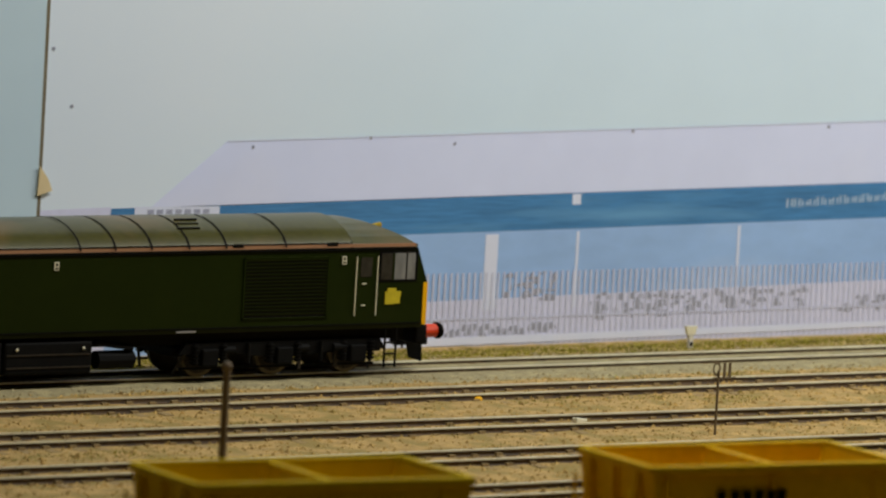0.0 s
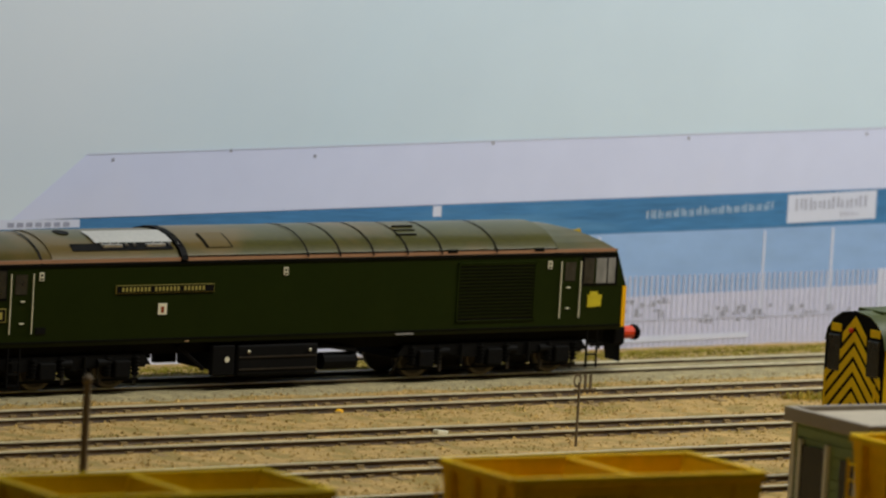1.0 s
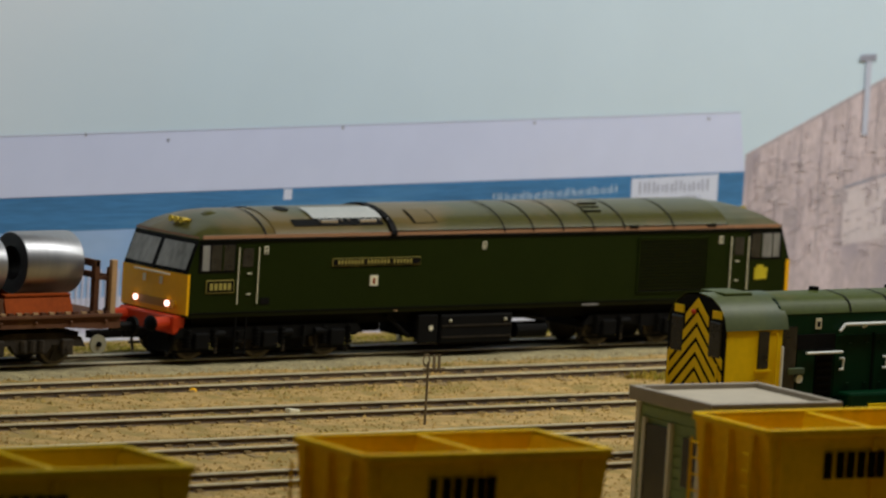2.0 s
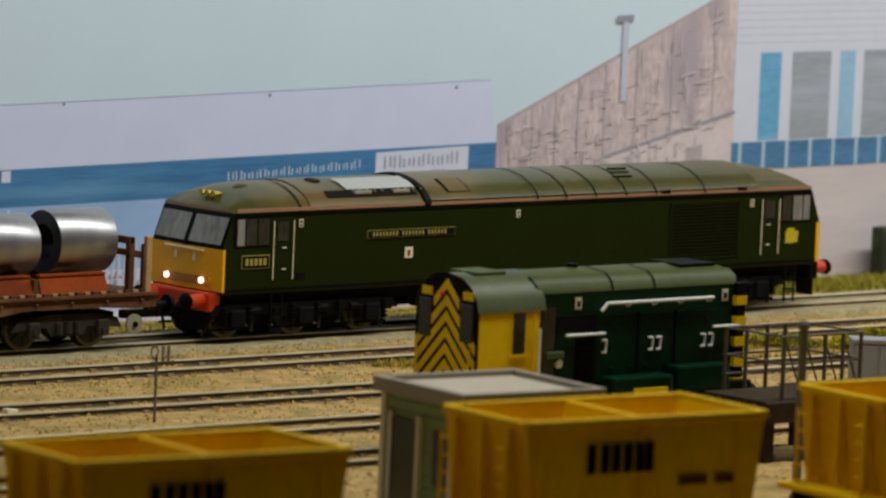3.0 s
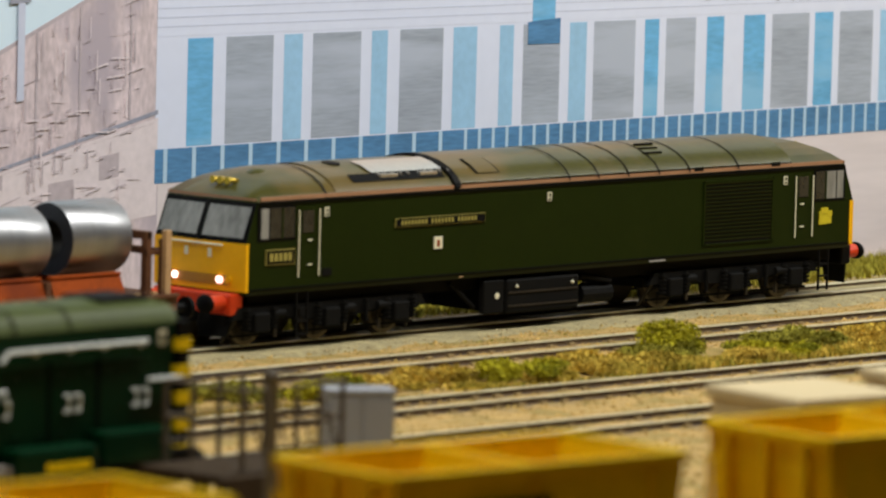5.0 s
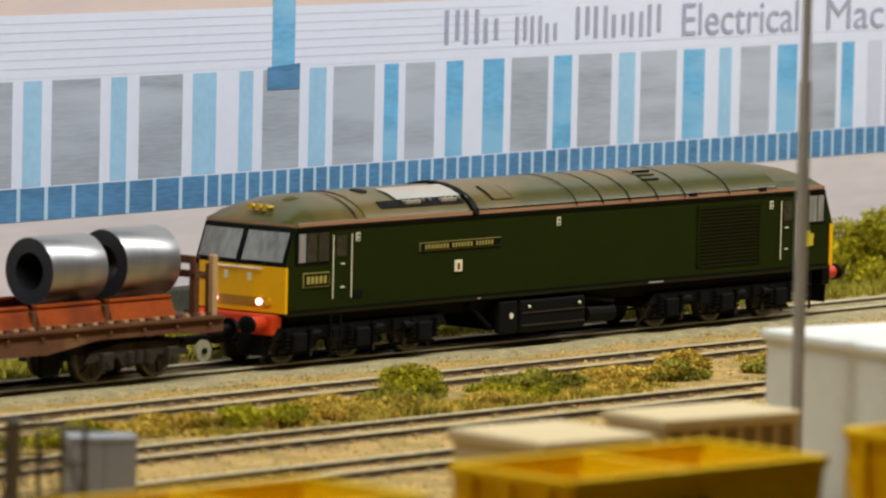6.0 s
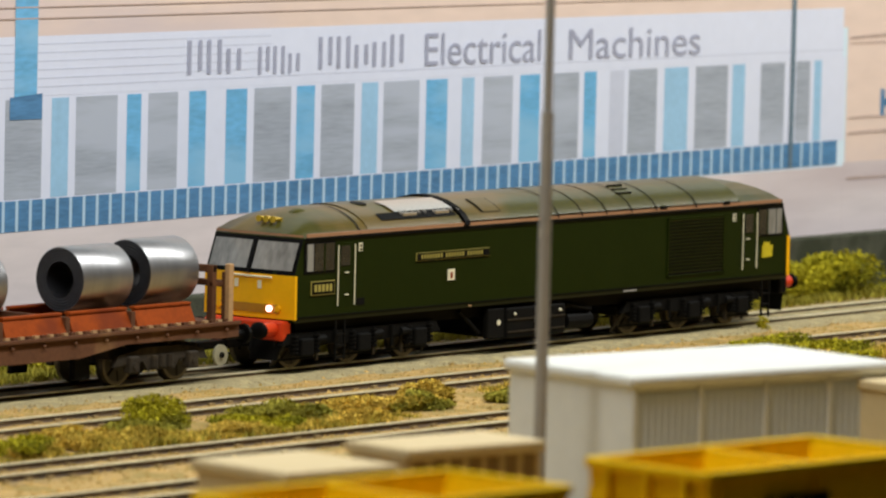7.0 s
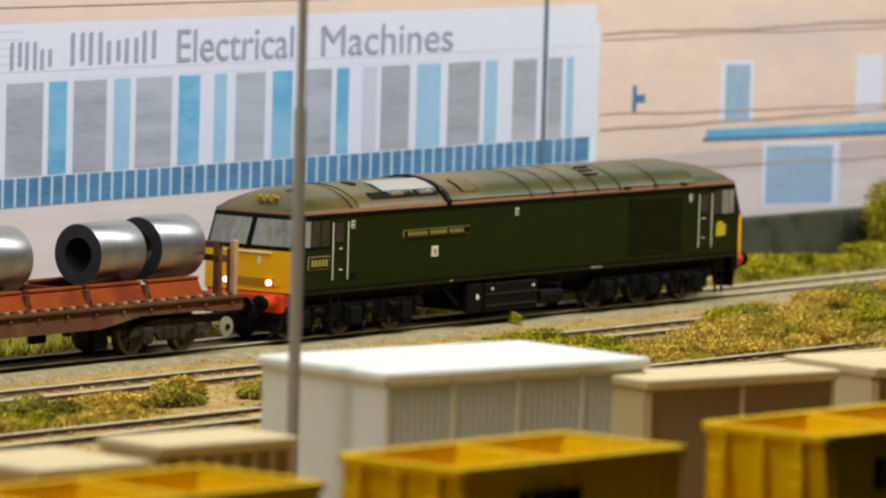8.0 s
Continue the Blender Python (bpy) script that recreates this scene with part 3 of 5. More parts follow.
# long factory front: fascia, glazed bays, blue grid
FASTOP = ((1.4625, 0.0960), (2.0815, 0.0972))
FASLOW = ((1.4625, 0.0771), (2.0815, 0.0790))
SILL = ((1.4625, 0.0442), (2.0815, 0.0484))
GRIDLOW = ((1.4625, 0.0342), (2.0780, 0.0395))
band("print_base", 1.4640, 2.6, GROUNDL, ((1.4625, 0.036), (2.6, 0.041)), PBASE, 1)
band("print_upper_wall", 1.4640, 2.6, ((1.4625, 0.09), (2.6, 0.09)), ((1.4625, 0.16), (2.6, 0.16)), PPINK, 1)
band("print_glazing", 1.4625, 2.0835, SILL, FASLOW, PFASCIA, 2)
band("print_fascia", 1.4625, 2.0815, FASLOW, FASTOP, PFASCIA, 3)
for i in range(1, 7):
    end = 1.75 if i > 1 else 2.0815
    lo = tuple((xx, on(FASLOW, xx) * (1 - i / 7) + on(FASTOP, xx) * i / 7) for xx in (1.4625, 2.0815))
    band("fascia_line", 1.4625, end, lo, tuple((p[0], p[1] + 0.00035) for p in lo), PLINE, 4)
band("blue_grid", 1.4625, 2.0790, GRIDLOW, SILL, PGRID, 3)
for i in range(87):
    gx = 1.466 + i * 0.0118 if i < 11 else 1.5955 + (i - 11) * 0.0063
    strip("grid_bar", gx, gx + (0.0016 if i < 11 else 0.0013), on(GRIDLOW, gx), on(GRIDLOW, gx), on(SILL, gx), on(SILL, gx), PGRIDL, 4)
# bays: blue and grey panels between white mullions
BAYS = ("b 1.4752 1.4857 g 1.4912 1.5109 b 1.5155 1.5234 g 1.5278 1.5486 b 1.5533 1.5603 g 1.5658 1.5850 b 1.5896 1.6003 b 1.6107 1.6171 g 1.6216 1.6387 b 1.6432 1.6512 "
        "g 1.6547 1.6744 b 1.6790 1.6859 g 1.6894 1.7038 b 1.7094 1.7178 b 1.7278 1.7384 g 1.7421 1.7609 b 1.7638 1.7732 g 1.7767 1.7940 b 1.7979 1.8066 g 1.8096 1.8289 b 1.8326 1.8443 "
        "b 1.8522 1.8591 g 1.8641 1.8807 b 1.8848 1.8961 g 1.9033 1.9187 b 1.9217 1.9289 p 1.9369 1.9453 g 1.9480 1.9650 b 1.9694 1.9839 g 1.9884 2.0083 b 2.0112 2.0190 g 2.0289 2.0441 g 2.0513 2.0604 b 2.0630 2.0678").split()
for kind, a, b in zip(BAYS[::3], BAYS[1::3], BAYS[2::3]):
    a, b = float(a), float(b)
    m = {"b": rng.choice((PSKYB, PSKYC)), "g": PGREY, "p": PLINE}[kind]
    strip("bay_panel", a, b, on(SILL, a) + 0.0004, on(SILL, b) + 0.0004, on(FASLOW, a) - 0.0008, on(FASLOW, b) - 0.0008, m, 3)
strip("drain_pipe", 1.6255, 1.6360, 0.077, 0.077, 0.15, 0.15, PSKYB, 5)
strip("hopper_head", 1.6235, 1.6385, 0.0705, 0.0705, 0.0775, 0.0785, PGRID, 6)

# lettering on the fascia; the maker's name is only suggested by bars
def letters(text, x0, x1, z0, h, parent):
    cu = bpy.data.curves.new("lettering", "FONT")
    cu.body, cu.size, cu.extrude = text, 1.0, 0.0
    tmp = new("lettering", cu)
    dg = bpy.context.evaluated_depsgraph_get()
    me = bpy.data.meshes.new_from_object(tmp.evaluated_get(dg))
    bpy.data.objects.remove(tmp)
    co = np.array([v.co for v in me.vertices])
    lo, hi = co.min(0), co.max(0)
    for v in me.vertices:
        u = (v.co.x - lo[0]) / (hi[0] - lo[0])
        v.co = (x0 + u * (x1 - x0), BACK - 0.0004, z0 + v.co.y / 0.72 * h)
    me.materials.append(PTEXT)
    ob = new("lettering", me)
    ob.parent = parent
    ob["label"] = "printed grey sign letters"
    return ob


letters("Electrical", 1.8312, 1.8959, 0.0822, 0.0114, board)
letters("Machines", 1.9121, 1.9904, 0.0823, 0.0110, board)


def marks(name, x0, x1, z0, h, count, stroke, material, layer, slope=0.0):
    """A maker's name only suggested: a row of plain upright bars."""
    step = (x1 - x0) / count
    bm = bmesh.new()
    for i in range(count):
        a, w = x0 + i * step, step * 0.74
        z = z0 + slope * (a - x0)
        hh = h * (1.0 if i == 0 else (0.78, 1.0, 0.72)[i % 3])
        for k in range(2):
            c = a + k * (w - stroke)
            e = z + (0.0 if k == 0 or i % 2 else hh * 0.12)
            bm.faces.new([bm.verts.new(p) for p in ((c, BACK - 0.00005 * layer, e), (c + stroke, BACK - 0.00005 * layer, e), (c + stroke, BACK - 0.00005 * layer, z + hh), (c, BACK - 0.00005 * layer, z + hh))])
    return part(name, bm, material, board)


marks("sign_bar", 1.7080, 1.7372, 0.0824, 0.0110, 3, 0.0019, PTEXT, 7)
marks("sign_bar", 1.7435, 1.7667, 0.0816, 0.0090, 3, 0.0016, PTEXT, 7)
marks("sign_bar", 1.7746, 1.8220, 0.0825, 0.0106, 5, 0.0019, PTEXT, 7)
marks("sign_mark", 1.2985, 1.3330, 0.0395, 0.0042, 8, 0.0008, PTEXT, 5, 0.03)
marks("sign_mark", 1.3200, 1.3290, 0.0372, 0.0016, 3, 0.0005, PTEXT, 5, 0.03)
marks("web_mark", 1.2300, 1.2886, 0.0374, 0.0030, 17, 0.0005, PWTEXT, 5, 0.045)

# pink works building at the far end
band("print_base", 2.0835, 2.6, GROUNDL, ((2.0835, 0.040), (2.6, 0.040)), PBASE, 2)
band("print_works", 2.0845, 2.6, ((2.08, 0.040), (2.6, 0.040)), ((2.08, 0.16), (2.6, 0.16)), PPINK, 2)
strip("works_window", 2.1670, 2.1905, 0.0500, 0.0495, 0.0742, 0.0738, PFASCIA, 3)
strip("works_glass", 2.1707, 2.1879, 0.0515, 0.0510, 0.0728, 0.0724, PGLASSB, 4)
strip("canopy", 2.1580, 2.32, 0.0452, 0.0432, 0.0482, 0.0470, PSKYB, 5)
strip("canopy_edge", 2.1560, 2.32, 0.0438, 0.0414, 0.0452, 0.0432, PGRID, 5)
strip("works_door_frame", 2.1985, 2.2545, 0.0170, 0.0150, 0.0420, 0.0405, PFASCIA, 4)
strip("works_door", 2.2010, 2.2495, 0.0180, 0.0165, 0.0406, 0.0392, PGLASSB, 5)
strip("works_lamp", 2.1093, 2.1155, 0.0600, 0.0598, 0.0630, 0.0630, PGRID, 4)
strip("works_lamp", 2.1070, 2.1098, 0.0565, 0.0565, 0.0665, 0.0665, PGRID, 4)
strip("works_window", 2.265, 2.285, 0.050, 0.050, 0.074, 0.074, PFASCIA, 3)
strip("down_pipe", 2.0476, 2.0502, 0.0395, 0.0395, 0.16, 0.16, PPIPE, 8)


def wavy(name, x0, x1, z, drop, thick, seed, material):
    """A hand-drawn looking line on the print, from x0 to x1."""
    n = 26
    pts = []
    for i in range(n + 1):
        f = i / n
        pts.append((x0 + (x1 - x0) * f, z + drop * f + 0.0010 * noise.noise(Vector((f * 9, seed, 0)))))
    rows = [[(px, BACK - 0.00035, pz + k * thick * (0.6 + 0.4 * noise.noise(Vector((px * 60, seed, 4))))) for px, pz in pts] for k in (0, 1)]
    return part(name, sheet(rows), material, board)


for i, (z, drop, thick) in enumerate(((0.1015, -0.002, 0.0016), (0.0860, 0.0010, 0.0016), (0.0842, 0.0008, 0.0006), (0.0560, -0.0040, 0.0010), (0.0500, 0.0030, 0.0014), (0.0335, -0.001, 0.0010))):
    wavy("wall_line", 2.086, 2.42, z, drop, thick, i * 3.7 + 1, PCABLE)
for z in (0.105, 0.1015):
    strip("cable", 1.47, 2.35, z, z + 0.001, z + 0.0004, z + 0.0014, PCABLE, 6)

# low stone wall behind the verge
tagged(part("low_wall", box(2.02, 2.5, 0.082, 0.088, -0.012, 0.0155, 0.0008), WALLGREY), "dark low stone boundary wall behind the verge", "wall", kind="structure")
tagged(part("low_wall", box(1.53, 1.75, 0.088, 0.094, -0.012, 0.0125, 0.0008), WALLGREY), "dark low stone boundary wall behind the verge", "wall", kind="structure")


# ---- the green diesel locomotive ----
HALF = 0.0174
ROOFPROF = [(-0.0173, 0.0415), (-0.0169, 0.0427), (-0.0152, 0.0447), (-0.0125, 0.0465), (-0.0088, 0.0481), (-0.0045, 0.0491), (0.0, 0.0495),
            (0.0045, 0.0491), (0.0088, 0.0481), (0.0125, 0.0465), (0.0152, 0.0447), (0.0169, 0.0427), (0.0173, 0.0415)]


def arc(x0, x1, lift, material, parent, name, label="", lo=0, hi=12):
    """A curved strip lying on the roof from x0 to x1."""
    c = Vector((0, 0.030))
    pts = [Vector(p) + (Vector(p) - c).normalized() * lift for p in ROOFPROF[lo:hi + 1]]
    bm = sheet([[(x, p.x, p.y) for p in pts] for x in (x0, x1)])
    return part(name, bm, material, parent, label, smooth=True)


def outline(z, corner, w, nose):
    """A closed ring at height z: two pointed ends and straight sides."""
    r = []
    for e in (-1, 1):
        for fy in ((-1, -0.55, 0, 0.55, 1) if e > 0 else (1, 0.55, 0, -0.55, -1)):
            r.append((e * (corner + nose * (1 - abs(fy) ** 1.6)), fy * w, z))
    return r


def wheelset(parent, x, r, gauge=0.0083, name="wheelset"):
    bm = rod((0, -0.0095, 0), (0, 0.0095, 0), 0.0012, 8)
    for s in (-1, 1):
        rod((0, s * (gauge - 0.0008), 0), (0, s * (gauge + 0.0010), 0), r, 24, bm)
        rod((0, s * (gauge - 0.0014), 0), (0, s * (gauge - 0.0008), 0), r + 0.0005, 24, bm)
        for k in range(6):
            a = k * math.pi / 3
            rod((math.cos(a) * r * 0.3, s * (gauge + 0.0011), math.sin(a) * r * 0.3), (math.cos(a) * r * 0.8, s * (gauge + 0.0011), math.sin(a) * r * 0.8), 0.0003, 5, bm)
    w = part(name, bm, WHEEL, parent, "dark steel wheelset")
    w.location = (x, 0, RAILZ + r)
    rim = bmesh.new()
    for s in (-1, 1):
        ring = []
        for rr, yy in ((r * 0.84, s * (gauge + 0.00105)), (r + 0.00002, s * (gauge + 0.00105)), (r + 0.00003, s * (gauge - 0.0006))):
            ring.append([(math.cos(a) * rr, yy, math.sin(a) * rr) for a in np.linspace(0, 2 * math.pi, 25)])
        sheet(ring, rim)
    part("tyre", rim, TYRE, w, "bright steel tyre")
    return w


def build_loco():
    e = thing("diesel_locomotive", "dark green diesel locomotive model with yellow ends and lit tail lamps", "locomotive")
    levels = [(0.0162, 0.1285, HALF - 0.0006, 0.0008), (0.0172, 0.1289, HALF, 0.0008), (0.0305, 0.1292, HALF, 0.0008), (0.0360, 0.1272, HALF - 0.0001, 0.0008), (0.0415, 0.1250, HALF - 0.0002, 0.0008)]
    part("body", loft([outline(*l) for l in levels]), GREEN, e)
    tops = [(0.0415, 0.1250, 0.0173, 0.0009), (0.0427, 0.1240, 0.0169, 0.0009), (0.0447, 0.1205, 0.0152, 0.0009), (0.0465, 0.1165, 0.0125, 0.0024), (0.0481, 0.112, 0.0088, 0.0018), (0.0491, 0.1075, 0.0045, 0.001), (0.0494, 0.104, 0.001, 0.0003)]
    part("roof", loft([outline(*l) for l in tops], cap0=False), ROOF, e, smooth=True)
    # orange cantrail line, round the cabs too
    for s in (-1, 1):
        part("cantrail_line", box(-0.124, 0.124, s * 0.01735 - 0.00015, s * 0.01735 + 0.00015, 0.0417, 0.0427), ORANGE, e)
        part("gutter", box(-0.125, 0.125, s * 0.0174 - 0.0003, s * 0.0174 + 0.0003, 0.0408, 0.0412), BLACK, e)
        part("lower_sill", box(-0.128, 0.128, s * 0.0174 - 0.0002, s * 0.0174 + 0.0002, 0.0176, 0.0180), BLACK, e)
        part("end_line", loft([[(s * (0.1252 + 0.0008 * (1 - abs(f) ** 1.6)), f * 0.0171, z) for f in (-1, -0.55, 0, 0.55, 1)] for z in (0.0418, 0.0424)], False, False), ORANGE, e)
    # highlight on the lower roof curve, painted as a pale strip above the cantrail
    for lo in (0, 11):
        arc(-0.1235, 0.1235, 0.00025, EDGEGLEAM, e, "cantrail_highlight", lo=lo, hi=lo + 1)
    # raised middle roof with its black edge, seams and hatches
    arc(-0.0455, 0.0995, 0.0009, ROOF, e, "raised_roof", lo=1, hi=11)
    part("roof_arch", loft([[(x, p[0] * k, 0.030 + (p[1] - 0.030) * k) for p in ROOFPROF] + [(x, p[0] * 0.97, 0.030 + (p[1] - 0.030) * 0.97) for p in ROOFPROF[::-1]] for x, k in ((-0.0474, 1.050), (-0.0452, 1.058))]), BLACK, e, "black raised edge of the middle roof")
    for x in (-0.099, 0.0, 0.0125, 0.0255, 0.039, 0.0525, 0.0745, 0.0995):
        arc(x, x + 0.0007, 0.00105 if -0.05 < x < 0.099 else 0.0003, BLACK if x in (-0.099, 0.0995) else FRAME, e, "roof_seam")
    for x0, x1, m in ((-0.001, 0.0121, 3), (0.013, 0.025, 3), (0.026, 0.0385, 3)):
        arc(x0, x1, 0.0010, ROOF, e, "roof_hatch", lo=1, hi=11)
    arc(-0.037, -0.027, 0.0011, FRAME, e, "roof_hatch_edge", lo=2, hi=4)
    arc(-0.0362, -0.0278, 0.0013, ROOF, e, "roof_hatch", lo=2, hi=4)
    for k in range(3):
        part("vent_slot", box(0.0385 + k * 0.0012, 0.0465 + k * 0.0012, -0.0125 + k * 0.0028, -0.0119 + k * 0.0028, 0.0474 + k * 0.0010, 0.0481 + k * 0.0010), BLACK, e)
    for x in (0.0555, 0.0905):
        part("roof_vent", box(x, x + 0.004, -0.0176, -0.0166, 0.0422, 0.0434), BLACK, e)
    # silencer panel
    sp = arc(-0.0765, -0.0480, 0.0008, SILVER, e, "silencer_panel", "bright silver exhaust silencer panel", lo=3, hi=5)
    arc(-0.0945, -0.0480, 0.0003, ROOF, e, "silencer_surround", lo=1, hi=10)
    part("exhaust_port", rod((-0.0835, -0.0040, 0.0480), (-0.0835, -0.0042, 0.0496), 0.0026, 16), BLACK, e)
    arc(-0.0860, -0.0490, 0.0006, BLACK, e, "panel_edge", lo=2, hi=3)
    for k in range(9):
        x = -0.0745 + k * 0.0030 + (0.004 if k > 4 else 0)
        part("panel_rib", rod((x, -0.0128, 0.0470), (x, -0.0143, 0.0462), 0.0005, 6), SILVER, sp)
    for x in (-0.071, -0.055):
        part("panel_bracket", box(x - 0.0035, x + 0.0035, -0.0148, -0.0132, 0.0457, 0.0468, 0.0002), SILVER, e)
    # horns
    for end, m in ((-1, BRASS), (1, BRASS)):
        hb = bmesh.new()
        for dy in ((-0.0028, 0.0, 0.0028) if end < 0 else (0.0,)):
            rod((end * 0.1195, dy, 0.0462), (end * 0.1225, dy, 0.0462), 0.0006, 8, hb, 0.0011)
        rod((end * 0.119, -0.0035, 0.0458), (end * 0.119, 0.0035, 0.0458), 0.0008, 8, hb)
        part("horn", hb, m, e, "brass air horns")
        if end < 0:
            part("roof_dome", ball((-0.111, -0.003, 0.0465), 0.004, s=(1, 1, 0.7)), ROOF, e, smooth=True)
    # cab ends
    def face(end, f0, f1, za, zb, lift, bulge=0.0):
        rows = []
        for z in (za, zb):
            if z <= 0.0305:
                c, n = 0.1290, 0.0008
            else:
                k = (z - 0.0305) / 0.011
                c, n = 0.1293 - 0.0043 * k, 0.0008
            rows.append([(end * (c + n * (1 - abs(f) ** 1.6) + lift), f * HALF * 0.998, z) for f in np.linspace(f0, f1, 7)])
        return sheet(rows)
    for end in (-1, 1):
        part("warning_panel", face(end, -1, 1, 0.0172, 0.0304, 0.0003), YELLOW, e, "plain yellow warning panel")
        part("screen_surround", face(end, -0.99, 0.99, 0.0305, 0.0412, 0.0002), BLACK, e)
        for a, b in ((-0.93, -0.06), (0.06, 0.93)):
            part("windscreen", face(end, a, b, 0.0318, 0.0401, 0.0005), GLASS, e, "windscreen with grey reflections painted in")
        part("handrail", rod((end * 0.1306, -0.0095, 0.0296), (end * 0.1306, 0.0095, 0.0296), 0.0003, 6), CREAM, e)
        part("lamp_recess", face(end, -0.66, 0.66, 0.0188, 0.0214, 0.0005), AMBER, e)
        part("mirror_bar", slab([(end * 0.1303, -0.0007, 0.0306), (end * 0.1303, 0.0007, 0.0306), (end * 0.1262, 0.0007, 0.0408), (end * 0.1262, -0.0007, 0.0408)], (end * 0.0004, 0, 0)), BLACK, e)
        for s in (-1, 1):
            lm = part("tail_lamp", rod((end * 0.1285, s * 0.0085, 0.0202), (end * 0.1307, s * 0.0085, 0.0202), 0.00095, 14), LAMP if end < 0 else FRAME, e, "lit tail lamp" if end < 0 else "")
            part("lamp_bezel", rod((end * 0.1285, s * 0.0115, 0.0202), (end * 0.1302, s * 0.0115, 0.0202), 0.0011, 10), YELLOW, e)
            part("warning_label", slab([(end * 0.1301, s * 0.0045 - 0.0007, 0.0260), (end * 0.1301, s * 0.0045 + 0.0007, 0.0260), (end * 0.1301, s * 0.0045 + 0.0007, 0.0284), (end * 0.1301, s * 0.0045 - 0.0007, 0.0284)], (end * 0.0002, 0, 0)), CREAM, e)
            sh = part("buffer", rod((end * 0.129, s * 0.0115, 0.0143), (end * 0.1375, s * 0.0115, 0.0143), 0.0021, 14), RED, e)
            part("buffer_head", ball((end * 0.1385, s * 0.0115, 0.0143), 0.0031, s=(0.35, 1.15, 0.85)), BLACK, sh, "black oval buffer head", smooth=True)
        part("buffer_beam", box(end * 0.1275, end * 0.1322, -0.0150, 0.0150, 0.0108, 0.0168, 0.0007), RED if end < 0 else BLACK, e, "bright orange buffer beam" if end < 0 else "")
        part("coupling", box(end * 0.130, end * 0.142, -0.0022, 0.0022, 0.0085, 0.0115, 0.0004), BLACK, e)
        part("snow_plough", slab([(end * 0.1300, -0.0145, 0.0112), (end * 0.1318, -0.0040, 0.0112), (end * 0.1332, -0.0040, 0.0050), (end * 0.1315, -0.0130, 0.0050)], (end * 0.0006, 0, 0)), BLACK, e)
        for k in range(3):
            part("brake_hose", rod((end * 0.1322, -0.004 + k * 0.004, 0.0125), (end * 0.1338, -0.004 + k * 0.004, 0.0075), 0.0004, 6), BLACK, e)
    # sides
    for s in (-1, 1):
        y = s * HALF

        def plate(x0, x1, z0, z1, d=0.00025):
            return box(x0, x1, min(y, y + s * d), max(y, y + s * d), z0, z1)
        for end in (-1, 1):
            def px(v):
                return -v if end < 0 else v
            door = part("cab_door", plate(min(px(0.1020), px(0.1092)), max(px(0.1020), px(0.1092)), 0.0205, 0.0394, 0.0001), GREEN, e)
            part("door_window", plate(min(px(0.1035), px(0.1078)), max(px(0.1035), px(0.1078)), 0.0325, 0.0385, 0.0003), PANE, door)
            for v in (0.1016, 0.1096):
                part("door_rail", rod((px(v), y + s * 0.0007, 0.0205), (px(v), y + s * 0.0007, 0.0388), 0.00021, 6), CREAM, e)
            for z in (0.0235, 0.0302):
                part("door_handle", box(min(px(0.1043), px(0.1057)), max(px(0.1043), px(0.1057)), min(y, y + s * 0.0006), max(y, y + s * 0.0006), z, z + 0.00035), CREAM, door)
            part("window_frame", plate(min(px(0.1106), px(0.1252)), max(px(0.1106), px(0.1252)), 0.0308, 0.0402, 0.0002), BLACK, e)
            for a, b, m in ((0.1112, 0.1155, PANE), (0.1162, 0.1205, GLASS if end > 0 else PANE), (0.1211, 0.1240, GLASS)):
                part("side_window", plate(min(px(a), px(b)), max(px(a), px(b)), 0.0315, 0.0397, 0.0004), m, e)
            part("window_pillar", plate(min(px(0.1155), px(0.1162)), max(px(0.1155), px(0.1162)), 0.0313, 0.0396, 0.0005), GREEN, e)
        for x in (-0.0984, -0.0075, 0.0972):
            lb = part("warning_label", plate(x - 0.0008, x + 0.0008, 0.0365, 0.0390, 0.0003), CREAM, e, "small white warning label")
            part("label_mark", plate(x - 0.0005, x + 0.0005, 0.0368, 0.0373, 0.0004), BLACK, lb)
            part("label_mark", plate(x - 0.0004, x + 0.0004, 0.0378, 0.0386, 0.0004), BLACK, lb)
        npl = part("nameplate", plate(-0.0711, -0.0346, 0.0320, 0.0345, 0.0004), GOLD, e, "long brass nameplate")
        part("nameplate_field", plate(-0.07096, -0.03474, 0.03214, 0.03436, 0.0005), BLACK, npl)
        xx = -0.0690
        for n, w in ((8, 0.0011), (7, 0.0011), (6, 0.0011)):
            for i in range(n):
                part("plate_bar", plate(xx, xx + w * 0.66, 0.0326, 0.0339, 0.0006), GOLD, npl)
                xx += w * 1.25
            xx += 0.0012
        nb = part("number_plate", plate(-0.1219, -0.1108, 0.0242, 0.0284, 0.0004), GOLD, e, "brass-edged plate")
        part("plate_field", plate(-0.12165, -0.11105, 0.02445, 0.02815, 0.0005), BLACK, nb)
        for i in range(5):
            part("plate_bar", plate(-0.1206 + i * 0.0018, -0.1194 + i * 0.0018, 0.0252, 0.0274, 0.0006), GOLD, nb)
        cr = part("crest", plate(-0.0552, -0.0520, 0.0253, 0.0287, 0.0004), CREAM, e, "small white and red crest")
        part("crest_mark", plate(-0.0542, -0.0531, 0.0259, 0.0278, 0.0005), CRADLE, cr)
        part("data_panel", plate(-0.0998, -0.0962, 0.0203, 0.0223, 0.0003), FRAME, e)
        em = bmesh.new()
